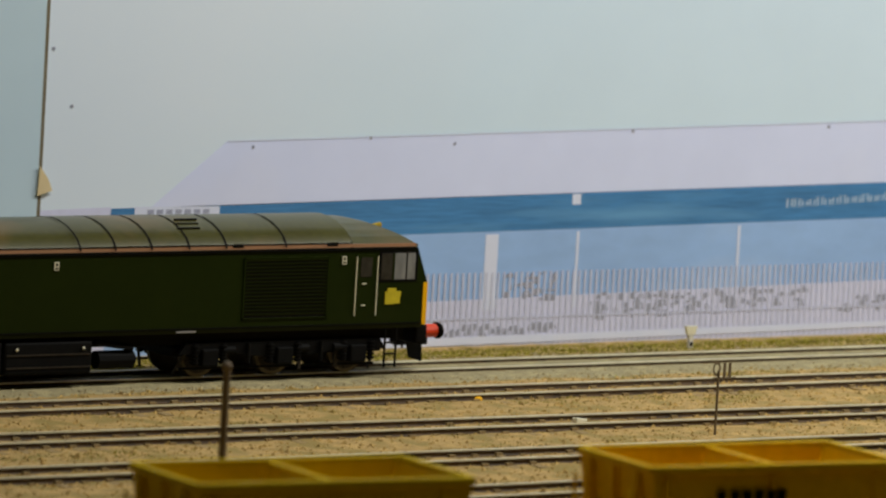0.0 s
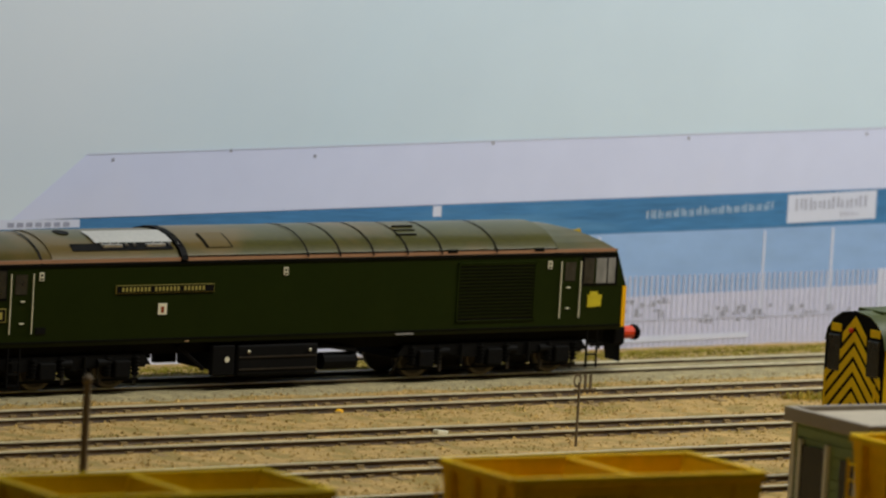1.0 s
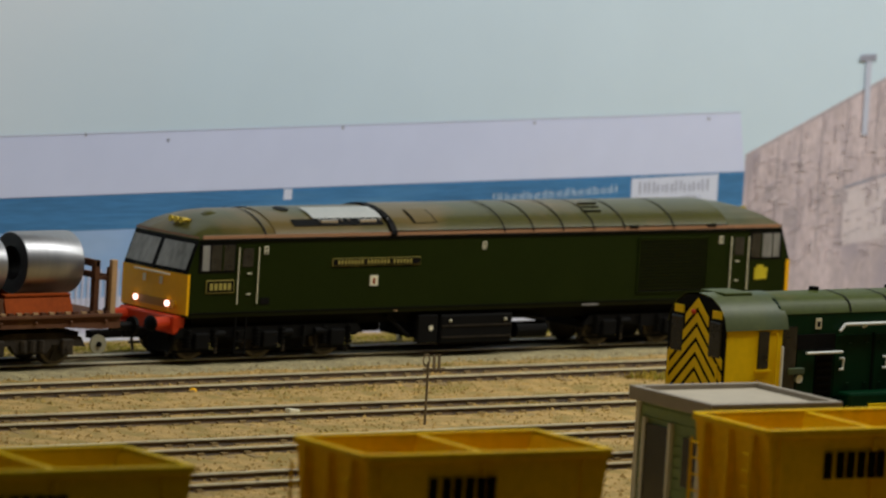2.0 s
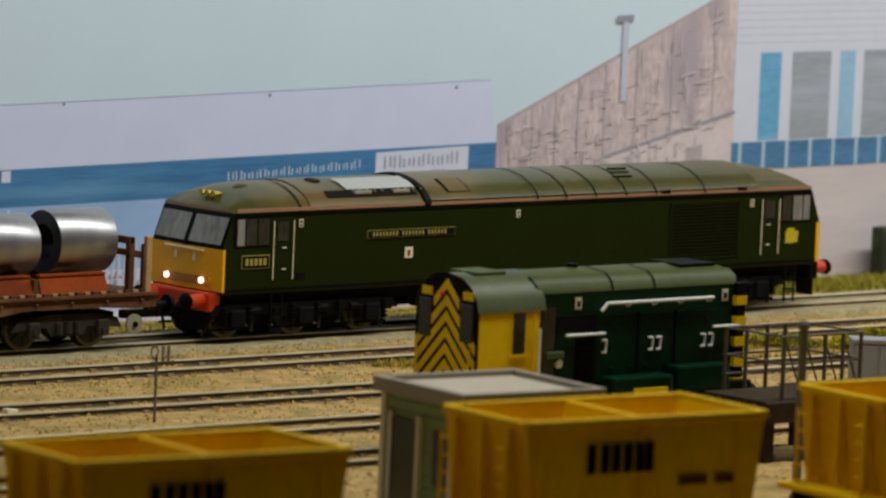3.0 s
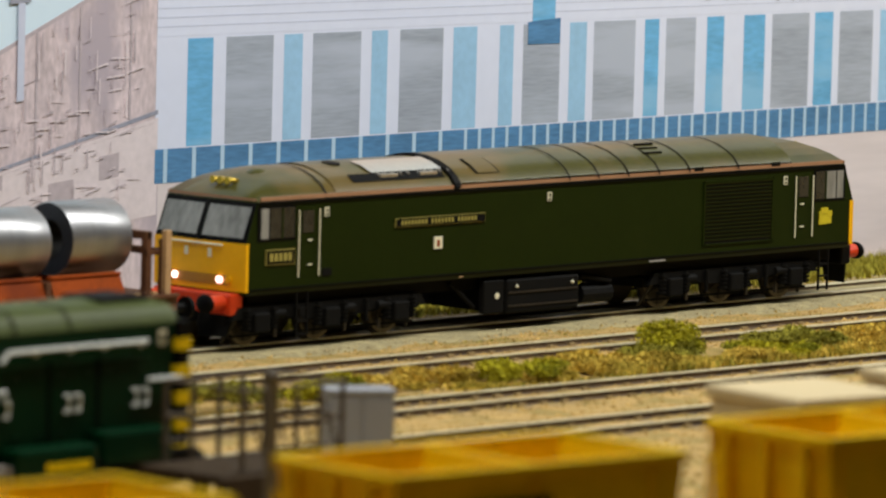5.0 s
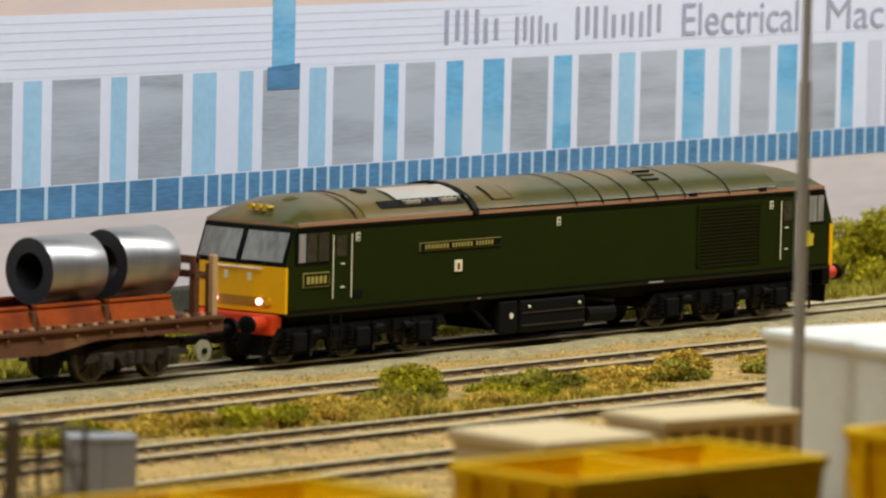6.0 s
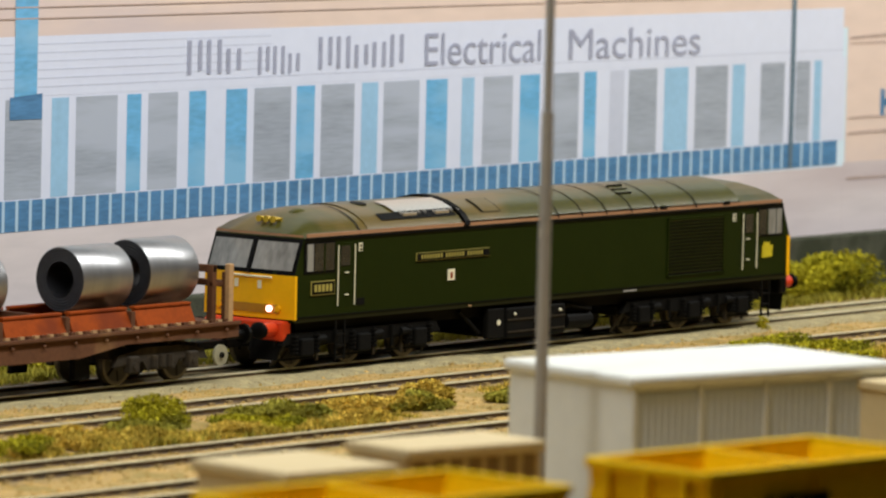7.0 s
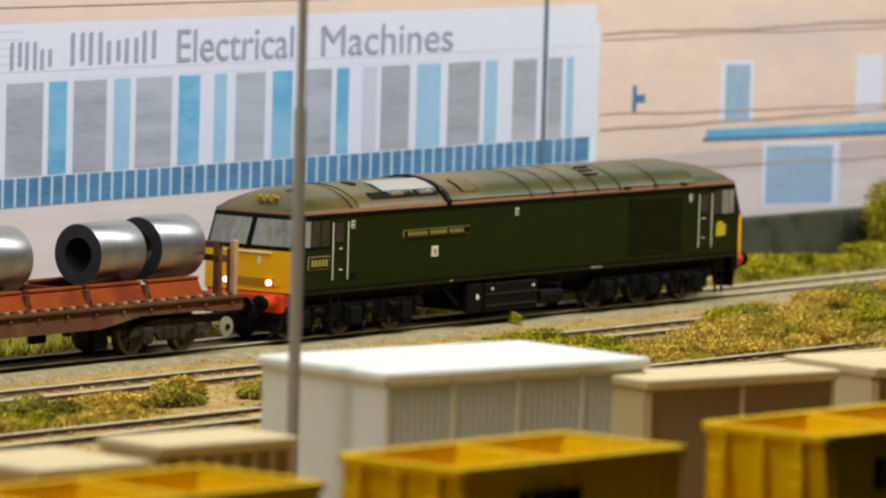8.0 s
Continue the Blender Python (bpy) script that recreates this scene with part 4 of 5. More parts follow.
        for k, (cx, cz, w, h) in enumerate(((0.1160, 0.0265, 0.0054, 0.0026), (0.1151, 0.0255, 0.0036, 0.0034), (0.1175, 0.0254, 0.0028, 0.0028), (0.1157, 0.0279, 0.0032, 0.0018), (0.1180, 0.0270, 0.0022, 0.0016))):
            d = 0.0003 + 0.00004 * k
            box(cx - w / 2, cx + w / 2, min(y, y + s * d), max(y, y + s * d), cz - h / 2, cz + h / 2, bm=em)
        part("emblem", em, EMBLEM, e, "yellow depot emblem")
        part("stencil", plate(0.0365, 0.0435, 0.0167, 0.0171, 0.0003), POLE, e)
        part("stencil", plate(-0.0445, -0.0430, 0.0167, 0.0170, 0.0003), STAKE, e)
        for a, b in ((-0.1294, -0.1284), (0.1278, 0.1294)):
            part("yellow_edge", plate(a, b, 0.0172, 0.0304, 0.0002), YELLOW, e)
        # body-side grille
        gr = part("grille", plate(0.0605, 0.0912, 0.0203, 0.0389, 0.0001), BLACK, e, "louvred radiator grille")
        fr = bmesh.new()
        for a in ((0.0600, 0.0917, 0.0386, 0.0391), (0.0600, 0.0917, 0.0201, 0.0206), (0.0600, 0.0606, 0.0201, 0.0391), (0.0911, 0.0917, 0.0201, 0.0391)):
            box(a[0], a[1], min(y, y + s * 0.0004), max(y, y + s * 0.0004), a[2], a[3], bm=fr)
        part("grille_frame", fr, GREEN, gr)
        for i in range(16):
            z = 0.0212 + i * 0.0011
            part("slat", slab([(0.0606, y + s * 0.0001, z), (0.0911, y + s * 0.0001, z), (0.0911, y + s * 0.0004, z + 0.0005), (0.0606, y + s * 0.0004, z + 0.0005)], (0, 0, 0.0003)), GREEN, gr)
    # underframe
    part("underframe", box(-0.124, 0.124, -0.0135, 0.0135, 0.0125, 0.0165), BLACK, e)
    tk = part("fuel_tank", box(-0.0235, 0.0075, -0.0165, 0.0165, 0.0050, 0.0150, 0.0008), FRAME, e, "black fuel tank between the bogies")
    for s in (-1, 1):
        for z in (0.0070, 0.0108):
            part("tank_rib", box(-0.0228, 0.0068, s * 0.0165 - 0.0003, s * 0.0165 + 0.0003, z, z + 0.0005), WHEEL, tk)
        part("tank_gauge", rod((-0.0275, s * 0.0155, 0.0105), (-0.0275, s * 0.0167, 0.0105), 0.0009, 10), CREAM, e)
        part("battery_box", box(-0.0330, -0.0245, s * 0.0155 - 0.001, s * 0.0155 + 0.001, 0.0055, 0.0150, 0.0004), FRAME, e)
        for x in (-0.0195, 0.0040):
            part("tank_cap", ball((x, s * 0.0169, 0.0128), 0.0005), CREAM, tk)
        part("air_pipe", rod((-0.045, s * 0.0145, 0.0150), (-0.0350, s * 0.0145, 0.0075), 0.0007, 6), FRAME, e)
        part("air_pipe", rod((0.0095, s * 0.0145, 0.0140), (0.0230, s * 0.0145, 0.0120), 0.0008, 6), FRAME, e)
        part("air_tank", rod((0.0110, s * 0.0125, 0.0085), (0.0240, s * 0.0125, 0.0085), 0.0028, 12), FRAME, e)
    wheels = []
    for c in (-0.0935, 0.0780):
        bg = part("bogie_frame", box(c - 0.0385, c + 0.0385, -0.0125, 0.0125, 0.0085, 0.0115, 0.0004), FRAME, e, "black three-axle bogie frame")
        for s in (-1, 1):
            part("side_frame", slab([(c - 0.0385, s * 0.0135, 0.0095), (c - 0.036, s * 0.0135, 0.0130), (c + 0.036, s * 0.0135, 0.0130), (c + 0.0385, s * 0.0135, 0.0095), (c + 0.022, s * 0.0135, 0.0102), (c + 0.010, s * 0.0135, 0.0085), (c - 0.010, s * 0.0135, 0.0085), (c - 0.022, s * 0.0135, 0.0102)], (0, s * 0.0016, 0)), FRAME, bg)
            for dx in (-0.0275, 0.0, 0.0275):
                part("axle_box", box(c + dx - 0.0030, c + dx + 0.0030, s * 0.0148 - 0.0015, s * 0.0148 + 0.0015, 0.0058, 0.0112, 0.0005), FRAME, bg)
                for q in (-0.0052, 0.0052):
                    sp = bmesh.new()
                    for k in range(5):
                        rod((c + dx + q, s * 0.0148, 0.0068 + k * 0.0012), (c + dx + q, s * 0.0148, 0.0074 + k * 0.0012), 0.0015, 10, sp)
                    rod((c + dx + q, s * 0.0148, 0.0064), (c + dx + q, s * 0.0148, 0.0128), 0.0008, 8, sp)
                    part("coil_spring", sp, FRAME, bg)
            for dx in (-0.0135, 0.0135):
                part("damper", rod((c + dx, s * 0.0158, 0.0065), (c + dx, s * 0.0158, 0.0128), 0.0006, 6), FRAME, bg)
            for dx in (-0.0205, 0.0068, 0.0205):
                part("brake_cylinder", rod((c + dx - 0.0022, s * 0.0150, 0.0106), (c + dx + 0.0022, s * 0.0150, 0.0106), 0.0013, 10), FRAME, bg)
                part("brake_link", box(c + dx - 0.0005, c + dx + 0.0005, s * 0.0138 - 0.0004, s * 0.0138 + 0.0004, 0.0040, 0.0100), WHEEL, bg)
            part("sand_pipe", rod((c - 0.0345, s * 0.0140, 0.0110), (c - 0.0365, s * 0.0090, 0.0030), 0.0005, 6), WHEEL, bg)
            part("sand_pipe", rod((c + 0.0345, s * 0.0140, 0.0110), (c + 0.0365, s * 0.0090, 0.0030), 0.0005, 6), WHEEL, bg)
            part("brake_rod", box(c - 0.036, c + 0.036, s * 0.0120 - 0.0004, s * 0.0120 + 0.0004, 0.0045, 0.0052), FRAME, bg)
            lx = c + (-0.0155 if c < 0 else 0.0365)
            ld = bmesh.new()
            for q in (0, 0.0042):
                box(lx + q, lx + q + 0.0005, s * 0.0168 - 0.0003, s * 0.0168 + 0.0003, 0.0040, 0.0160, bm=ld)
            for k in range(3):
                box(lx, lx + 0.0045, s * 0.0168 - 0.0004, s * 0.0168 + 0.0004, 0.0045 + k * 0.0035, 0.0050 + k * 0.0035, bm=ld)
            part("step_ladder", ld, FRAME, e)
        for dx in (-0.0275, 0.0, 0.0275):
            wheels.append(wheelset(e, c + dx, 0.0066))
    return e, wheels


loco, loco_wheels = build_loco()


# ---- the bogie wagon with steel coils ----
def build_wagon():
    e = thing("coil_wagon", "brown bogie wagon carrying bright steel coils in red cradles", "wagon")
    X0, X1 = -0.345, -0.1545
    W = 0.0160
    part("deck", box(X0, X1, -W, W, 0.0168, 0.0184, 0.0003), WAGON, e)
    for s in (-1, 1):
        xs = [X1, -0.163, -0.176, -0.205, -0.225, -0.275, -0.295, -0.324, -0.337, X0]
        zs = [0.0140, 0.0138, 0.0146, 0.0146, 0.0118, 0.0118, 0.0146, 0.0146, 0.0138, 0.0140]
        bot = [(x, s * W, z) for x, z in zip(xs, zs)]
        part("sole_bar", slab(bot + [(X0, s * W, 0.0182), (X1, s * W, 0.0182)], (0, s * 0.0010, 0)), WAGON, e)
        part("deck_edge", box(X0, X1, s * (W + 0.0012) - 0.0008, s * (W + 0.0012) + 0.0008, 0.0178, 0.0186), WAGON, e)
        for k in range(14):
            x = X1 - 0.006 - k * 0.0134
            part("rope_hook", ball((x, s * (W + 0.0014), 0.0163), 0.0006), WAGON, e)
        for k in range(60):
            x = X1 - 0.004 - k * 0.0031
            part("chain_link", box(x - 0.0009, x + 0.0009, s * (W - 0.0008) - 0.0006, s * (W - 0.0008) + 0.0006, 0.0186, 0.0193), STAKE if k % 2 else WAGON, e)
        part("buffer", rod((X1, s * 0.0115, 0.0138), (X1 + 0.0085, s * 0.0115, 0.0138), 0.0014, 10), BLACK, e)
        part("buffer_head", rod((X1 + 0.0082, s * 0.0115, 0.0138), (X1 + 0.0094, s * 0.0115, 0.0138), 0.0030, 14), BLACK, e)
        part("hand_wheel", rod((-0.1630, s * 0.0168, 0.0090), (-0.1630, s * 0.0176, 0.0090), 0.0031, 18), BRAKE, e, "pale brake wheel")
        part("hand_wheel_hub", rod((-0.1630, s * 0.0174, 0.0090), (-0.1630, s * 0.0182, 0.0090), 0.0009, 10), FRAME, e)
    # cradles: leaning red side plates in short lengths
    for k in range(6):
        xa = X1 - 0.0165 - k * 0.0285
        for s in (-1, 1):
            part("cradle", slab([(xa, s * 0.0145, 0.0186), (xa - 0.0258, s * 0.0145, 0.0186), (xa - 0.0252, s * 0.0118, 0.0242), (xa, s * 0.0118, 0.0242)], (0, -s * 0.0010, 0)), CRADLE, e, "rust red coil cradle")
            part("cradle_lip", box(xa - 0.0252, xa, s * 0.0112 - 0.0012, s * 0.0112 + 0.0012, 0.0240, 0.0248, 0.0002), CRADLE, e)
        part("cradle_bar", box(xa - 0.0285, xa - 0.0268, -0.0140, 0.0140, 0.0186, 0.0236), WAGON, e)
    # end bulkhead with timber stake
    for s in (-1, 1):
        part("bulkhead_post", box(X1 - 0.0084, X1 - 0.0064, s * 0.0125 - 0.0011, s * 0.0125 + 0.0011, 0.0180, 0.0352, 0.0002), WAGON, e, "dark brown end post")
        part("bulkhead_post", box(X1 - 0.0036, X1 - 0.0018, s * 0.0136 - 0.0010, s * 0.0140 + 0.0010, 0.0180, 0.0330, 0.0002), WAGON, e)
        part("bulkhead_brace", box(X1 - 0.0084, X1 - 0.0018, s * 0.0132 - 0.0006, s * 0.0132 + 0.0006, 0.0290, 0.0302), WAGON, e)
    part("bulkhead_rail", box(X1 - 0.0082, X1 - 0.0066, -0.0136, 0.0136, 0.0330, 0.0352, 0.0002), WAGON, e)
    part("bulkhead_rail", box(X1 - 0.0034, X1 - 0.0020, -0.0136, 0.0145, 0.0285, 0.0305, 0.0002), WAGON, e)
    part("timber_stake", box(X1 - 0.0036, X1 - 0.0014, -0.0160, -0.0142, 0.0175, 0.0355, 0.0003), STAKE, e, "pale timber stake")
    part("coupling", box(X1, X1 + 0.013, -0.0016, 0.0016, 0.0085, 0.0110, 0.0003), BLACK, e)
    wh = []
    for c in (-0.187, -0.312):
        bg = part("bogie_frame", box(c - 0.020, c + 0.020, -0.0120, 0.0120, 0.0100, 0.0125), WBOGIE, e, "black two-axle bogie")
        for s in (-1, 1):
            part("side_frame", slab([(c - 0.021, s * 0.0135, 0.0080), (c - 0.019, s * 0.0135, 0.0112), (c - 0.008, s * 0.0135, 0.0128), (c + 0.008, s * 0.0135, 0.0128), (c + 0.019, s * 0.0135, 0.0112), (c + 0.021, s * 0.0135, 0.0080), (c + 0.008, s * 0.0135, 0.0090), (c + 0.006, s * 0.0135, 0.0062), (c - 0.006, s * 0.0135, 0.0062), (c - 0.008, s * 0.0135, 0.0090)], (0, s * 0.0015, 0)), WBOGIE, bg)
            for k in range(3):
                part("spring", rod((c - 0.0035 + k * 0.0035, s * 0.0150, 0.0070), (c - 0.0035 + k * 0.0035, s * 0.0150, 0.0105), 0.0013, 8), WBOGIE, bg)
            for dx in (-0.0132, 0.0132):
                part("axle_box", box(c + dx - 0.0022, c + dx + 0.0022, s * 0.0150 - 0.0014, s * 0.0150 + 0.0014, 0.0058, 0.0108, 0.0005), WBOGIE, bg)
                part("axle_cap", rod((c + dx, s * 0.0162, 0.0080), (c + dx, s * 0.0168, 0.0080), 0.0010, 10), WBOGIE, bg)
            part("brake_gear", box(c - 0.036, c - 0.029, s * 0.012 - 0.001, s * 0.012 + 0.001, 0.0050, 0.0118, 0.0003), BLACK, e)
        for dx in (-0.0132, 0.0132):
            wh.append(wheelset(e, c + dx, 0.0063))
    return e, wh


wagon, wagon_wheels = build_wagon()


def build_coil(x, r, length):
    """A wound steel coil lying along the wagon."""
    e = thing("steel_coil", "shiny wound steel coil with a dark end lying in a cradle", "steel coil", group="coils on the wagon")
    n = 40
    ring = lambda xx, rr: [(xx, math.cos(a) * rr, math.sin(a) * rr) for a in np.linspace(0, 2 * math.pi, n, endpoint=False)]
    part("wrap", loft([ring(-length / 2, r - 0.0003), ring(-length / 2 + 0.0004, r), ring(length / 2 - 0.0004, r), ring(length / 2, r - 0.0003)], False, False), COIL, e, "bright steel outer wrap", smooth=True)
    for s in (-1, 1):
        rows = []
        for k in range(11):
            rr = r - 0.0003 - (r * 0.42) * k / 10
            rows.append(ring(s * (length / 2 - (0.0001 if k % 2 else 0.0)), rr))
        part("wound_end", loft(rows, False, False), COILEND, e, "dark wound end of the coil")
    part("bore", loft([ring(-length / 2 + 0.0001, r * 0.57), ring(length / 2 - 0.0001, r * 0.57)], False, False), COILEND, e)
    return e


coils = []
for cx, r in ((-0.1752, 0.0099), (-0.2043, 0.0095), (-0.2590, 0.0099), (-0.2881, 0.0095)):
    coils.append((build_coil(cx, r, 0.0218), cx, r))


# ---- the small green shunter ----
def build_shunter():
    e = thing("shunter_locomotive", "green shunting locomotive with yellow cab and striped wasp ends", "locomotive", (1.0430, -0.2240, 0))
    Y = 0.0128
    L = 0.1000
    cab = 0.0220
    # cab
    prof = [(-Y, 0.0170), (-Y, 0.0395), (-Y * 0.93, 0.0430), (-Y * 0.75, 0.0462), (-Y * 0.45, 0.0486), (0, 0.0495), (Y * 0.45, 0.0486), (Y * 0.75, 0.0462), (Y * 0.93, 0.0430), (Y, 0.0395), (Y, 0.0170)]
    part("cab", loft([[(x, *p) for p in prof] for x in (0, cab)]), SHYEL, e, "yellow cab side")
    part("cab_roof", sheet([[(x, p[0] * 1.03, p[1] + 0.0005) for p in prof[1:10]] for x in (-0.0008, cab + 0.002)]), SHCAB, e, "pale green curved cab roof", smooth=True)
    part("roof_hatch", box(0.005, 0.016, -0.005, 0.006, 0.0492, 0.0502, 0.0003), SHROOF, e)
    # striped end: black face with yellow chevrons
    part("end_face", slab([(-0.0003, *p) for p in prof], (-0.0003, 0, 0)), BLACK, e, "black end sheet")
    def chevron(zc, w, hi):
        """One yellow V, cut off at the running plate."""
        for s in (-1, 1):
            yb = s * min(0.0122 * hi, (zc - w - 0.0172) / 1.05)
            zb = zc - abs(yb) * 1.05
            part("chevron", slab([(-0.0008, 0, zc), (-0.0008, yb, zb), (-0.0008, yb, zb - w), (-0.0008, 0, zc - w)], (-0.0002, 0, 0)), SHYEL, e)
    for zc, hi in ((0.0484, 0.42), (0.0440, 1.0), (0.0396, 1.0), (0.0352, 1.0), (0.0308, 1.0), (0.0264, 1.0), (0.0220, 1.0)):
        chevron(zc, 0.0028, hi)
    for s in (-1, 1):
        part("end_window", box(-0.0012, -0.0004, s * 0.0085 - 0.0028, s * 0.0085 + 0.0028, 0.0315, 0.0425, 0.0006), PANE, e, "dark end window")
        part("corner_stripe", box(-0.0011, -0.0005, s * 0.0085 - 0.0024, s * 0.0085 + 0.0016, 0.0432, 0.0455), SHYEL, e)
        part("end_handrail", rod((-0.0018, s * 0.0108, 0.0190), (-0.0018, s * 0.0108, 0.0300), 0.0003, 6), SHYEL, e)
        part("cab_window", box(0.0125, 0.0165, s * Y - 0.0004, s * Y + 0.0004, 0.0285, 0.0395), PANE, e, "tall dark cab window")
        part("cab_door", box(0.0212, 0.0285, s * (Y - 0.0012) - 0.0005, s * (Y - 0.0012) + 0.0005, 0.0185, 0.0405), PANE, e)
        part("door_rail", rod((0.0218, s * (Y + 0.0006), 0.0185), (0.0218, s * (Y + 0.0006), 0.0350), 0.0004, 6), WHITE, e)
        part("window_sill", box(0.0115, 0.0175, s * Y - 0.0006, s * Y + 0.0006, 0.0276, 0.0282), SHYEL, e)
        part("door_rail", rod((0.0195, s * (Y + 0.0006), 0.0185), (0.0195, s * (Y + 0.0006), 0.0390), 0.0003, 6), SHYEL, e)
    part("tail_light", ball((-0.0014, 0.0012, 0.0442), 0.0008), RED, e)
    # bonnet
    B = 0.0112
    bprof = [(-B, 0.0175), (-B, 0.0440), (-B * 0.92, 0.0465), (-B * 0.7, 0.0484), (0, 0.0494), (B * 0.7, 0.0484), (B * 0.92, 0.0465), (B, 0.0440), (B, 0.0175)]
    part("bonnet", loft([[(x, *p) for p in bprof] for x in (cab, L - 0.0040)] + [[(L - 0.0020, p[0] * 0.97, min(p[1], 0.0478)) for p in bprof]]), SHGREEN, e, "dark green bonnet side")
    part("bonnet_roof", sheet([[(x, p[0] * 1.01, p[1] + 0.0002) for p in bprof[1:8]] for x in (cab + 0.0005, L - 0.0045)] + [[(L - 0.0018, p[0] * 0.99, min(p[1], 0.0480) + 0.0001) for p in bprof[1:8]]]), SHROOF, e, "weathered pale green bonnet top", smooth=True)
    for x in (0.050, 0.066):
        part("roof_seam", sheet([[(xx, p[0] * 1.015, p[1] + 0.0004) for p in bprof[1:8]] for xx in (x, x + 0.0007)]), FRAME, e)
    part("top_grille", box(0.080, 0.094, -0.0065, 0.0065, 0.0489, 0.0498, 0.0002), FRAME, e)
    part("exhaust_pipe", rod((0.046, 0.001, 0.0485), (0.046, 0.001, 0.0506), 0.0016, 12), FRAME, e)
    for s in (-1, 1):
        y = s * B
        part("long_handrail", rod((0.0475, y + s * 0.0012, 0.0408), (0.0880, y + s * 0.0012, 0.0408), 0.0005, 8), WHITE, e, "long white handrail")
        part("handrail_bend", rod((0.0475, y + s * 0.0012, 0.0408), (0.0455, y + s * 0.0012, 0.0388), 0.0005, 8), WHITE, e)
        for x in (0.056, 0.066, 0.076, 0.087):
            part("handrail_bracket", rod((x, y, 0.0398), (x, y + s * 0.0014, 0.0404), 0.0005, 6), WHITE, e)
        part("short_handrail", rod((0.0325, y + s * 0.0012, 0.0325), (0.0470, y + s * 0.0012, 0.0325), 0.00042, 8), WHITE, e, "short white handrail")
        part("short_handrail", rod((0.0885, y + s * 0.0012, 0.0325), (0.0985, y + s * 0.0012, 0.0325), 0.00042, 8), WHITE, e)
        for x in (0.0478, 0.0655, 0.0685, 0.0855, 0.0885):
            hd = bmesh.new()
            rod((x, y + s * 0.0008, 0.0272), (x, y + s * 0.0012, 0.0305), 0.00034, 6, hd)
            rod((x - 0.0012, y + s * 0.0006, 0.0305), (x, y + s * 0.0012, 0.0305), 0.00034, 6, hd)
            rod((x - 0.0012, y + s * 0.0006, 0.0272), (x, y + s * 0.0012, 0.0272), 0.00034, 6, hd)
            part("grab_handle", hd, WHITE, e)
        for x in (0.0375, 0.0935):
            lb = part("label", box(x - 0.0011, x + 0.0011, y - 0.0003, y + 0.0003, 0.0395, 0.0428), CREAM, e)
            part("label_mark", box(x - 0.0006, x + 0.0006, y - 0.0004, y + 0.0004, 0.0402, 0.0418), BLACK, lb)
        for x0, x1 in ((0.0295, 0.0365), (0.0372, 0.0440), (0.0448, 0.0600), (0.0610, 0.0740), (0.0750, 0.0900)):
            part("bonnet_door", box(x0, x1, y - 0.0003, y + 0.0003, 0.0190, 0.0375, 0.0001), SHGREEN if x0 != 0.0372 else BLACK, e)
        for k in range(7):
            z = 0.0196 + k * 0.0022
            part("louvre", slab([(0.0375, y + s * 0.0003, z), (0.0437, y + s * 0.0003, z), (0.0437, y + s * 0.0008, z + 0.0010), (0.0375, y + s * 0.0008, z + 0.0010)], (0, 0, 0.0003)), FRAME, e)
        for x in (0.0600, 0.0745):
            part("door_seam", box(x - 0.0002, x + 0.0002, y - 0.0006, y + 0.0006, 0.0190, 0.0380), BLACK, e)
        for x in (0.0505, 0.0575, 0.0635, 0.0715, 0.0775, 0.0870):
            for z in (0.0225, 0.0345):
                part("door_hinge", box(x - 0.0007, x + 0.0007, y - 0.0007, y + 0.0007, z, z + 0.0005), SHGREEN, e)
        part("louvre_panel", box(0.0290, 0.0445, y - 0.0005, y + 0.0005, 0.0335, 0.0380), FRAME, e)
        part("round_gauge", rod((0.0305, y, 0.0248), (0.0305, y + s * 0.0010, 0.0248), 0.0013, 12), WHITE, e)
        part("sand_box", box(0.0255, 0.0320, y - 0.0015, y + 0.0015, 0.0262, 0.0282, 0.0003), SHCAB, e)
        bx = part("battery_box", box(0.0470, 0.0700, s * (B + 0.0025) - 0.0030, s * (B + 0.0025) + 0.0030, 0.0135, 0.0205, 0.0008), SHGREEN, e, "green side locker")
        part("maker_bar", box(0.0548, 0.0675, s * (B + 0.0057) - 0.0003, s * (B + 0.0057) + 0.0003, 0.0155, 0.0172), SHYEL, bx, "yellow green lettering bar")
        part("battery_box", box(0.0725, 0.0930, s * (B + 0.0020) - 0.0025, s * (B + 0.0020) + 0.0025, 0.0150, 0.0225, 0.0008), SHGREEN, e)
        part("number_mark", box(0.0235, 0.0275, y - 0.0004 + s * 0.0012, y + 0.0004 + s * 0.0012, 0.0185, 0.0196), CREAM, e)
        # rods and wheels
        for x in (0.020, 0.046, 0.074):
            part("wheel", rod((x, s * 0.0078, RAILZ + 0.0085), (x, s * 0.0096, RAILZ + 0.0085), 0.0085, 26), WHEEL, e, "black driving wheel")
            part("wheel_boss", rod((x, s * 0.0096, RAILZ + 0.0085), (x, s * 0.0104, RAILZ + 0.0085), 0.0022, 12), BLACK, e)
        part("coupling_rod", box(0.018, 0.076, s * 0.0108 - 0.0004, s * 0.0108 + 0.0004, RAILZ + 0.0055, RAILZ + 0.0068), TYRE, e)
        part("side_frame", box(-0.001, L, s * 0.0118 - 0.0006, s * 0.0118 + 0.0006, 0.0095, 0.0150), BLACK, e)
        for x in (-0.0075, L):
            part("buffer", rod((x if x > 0 else x, s * 0.0095, 0.0135), (x + 0.0075, s * 0.0095, 0.0135), 0.0019, 12), BLACK, e)
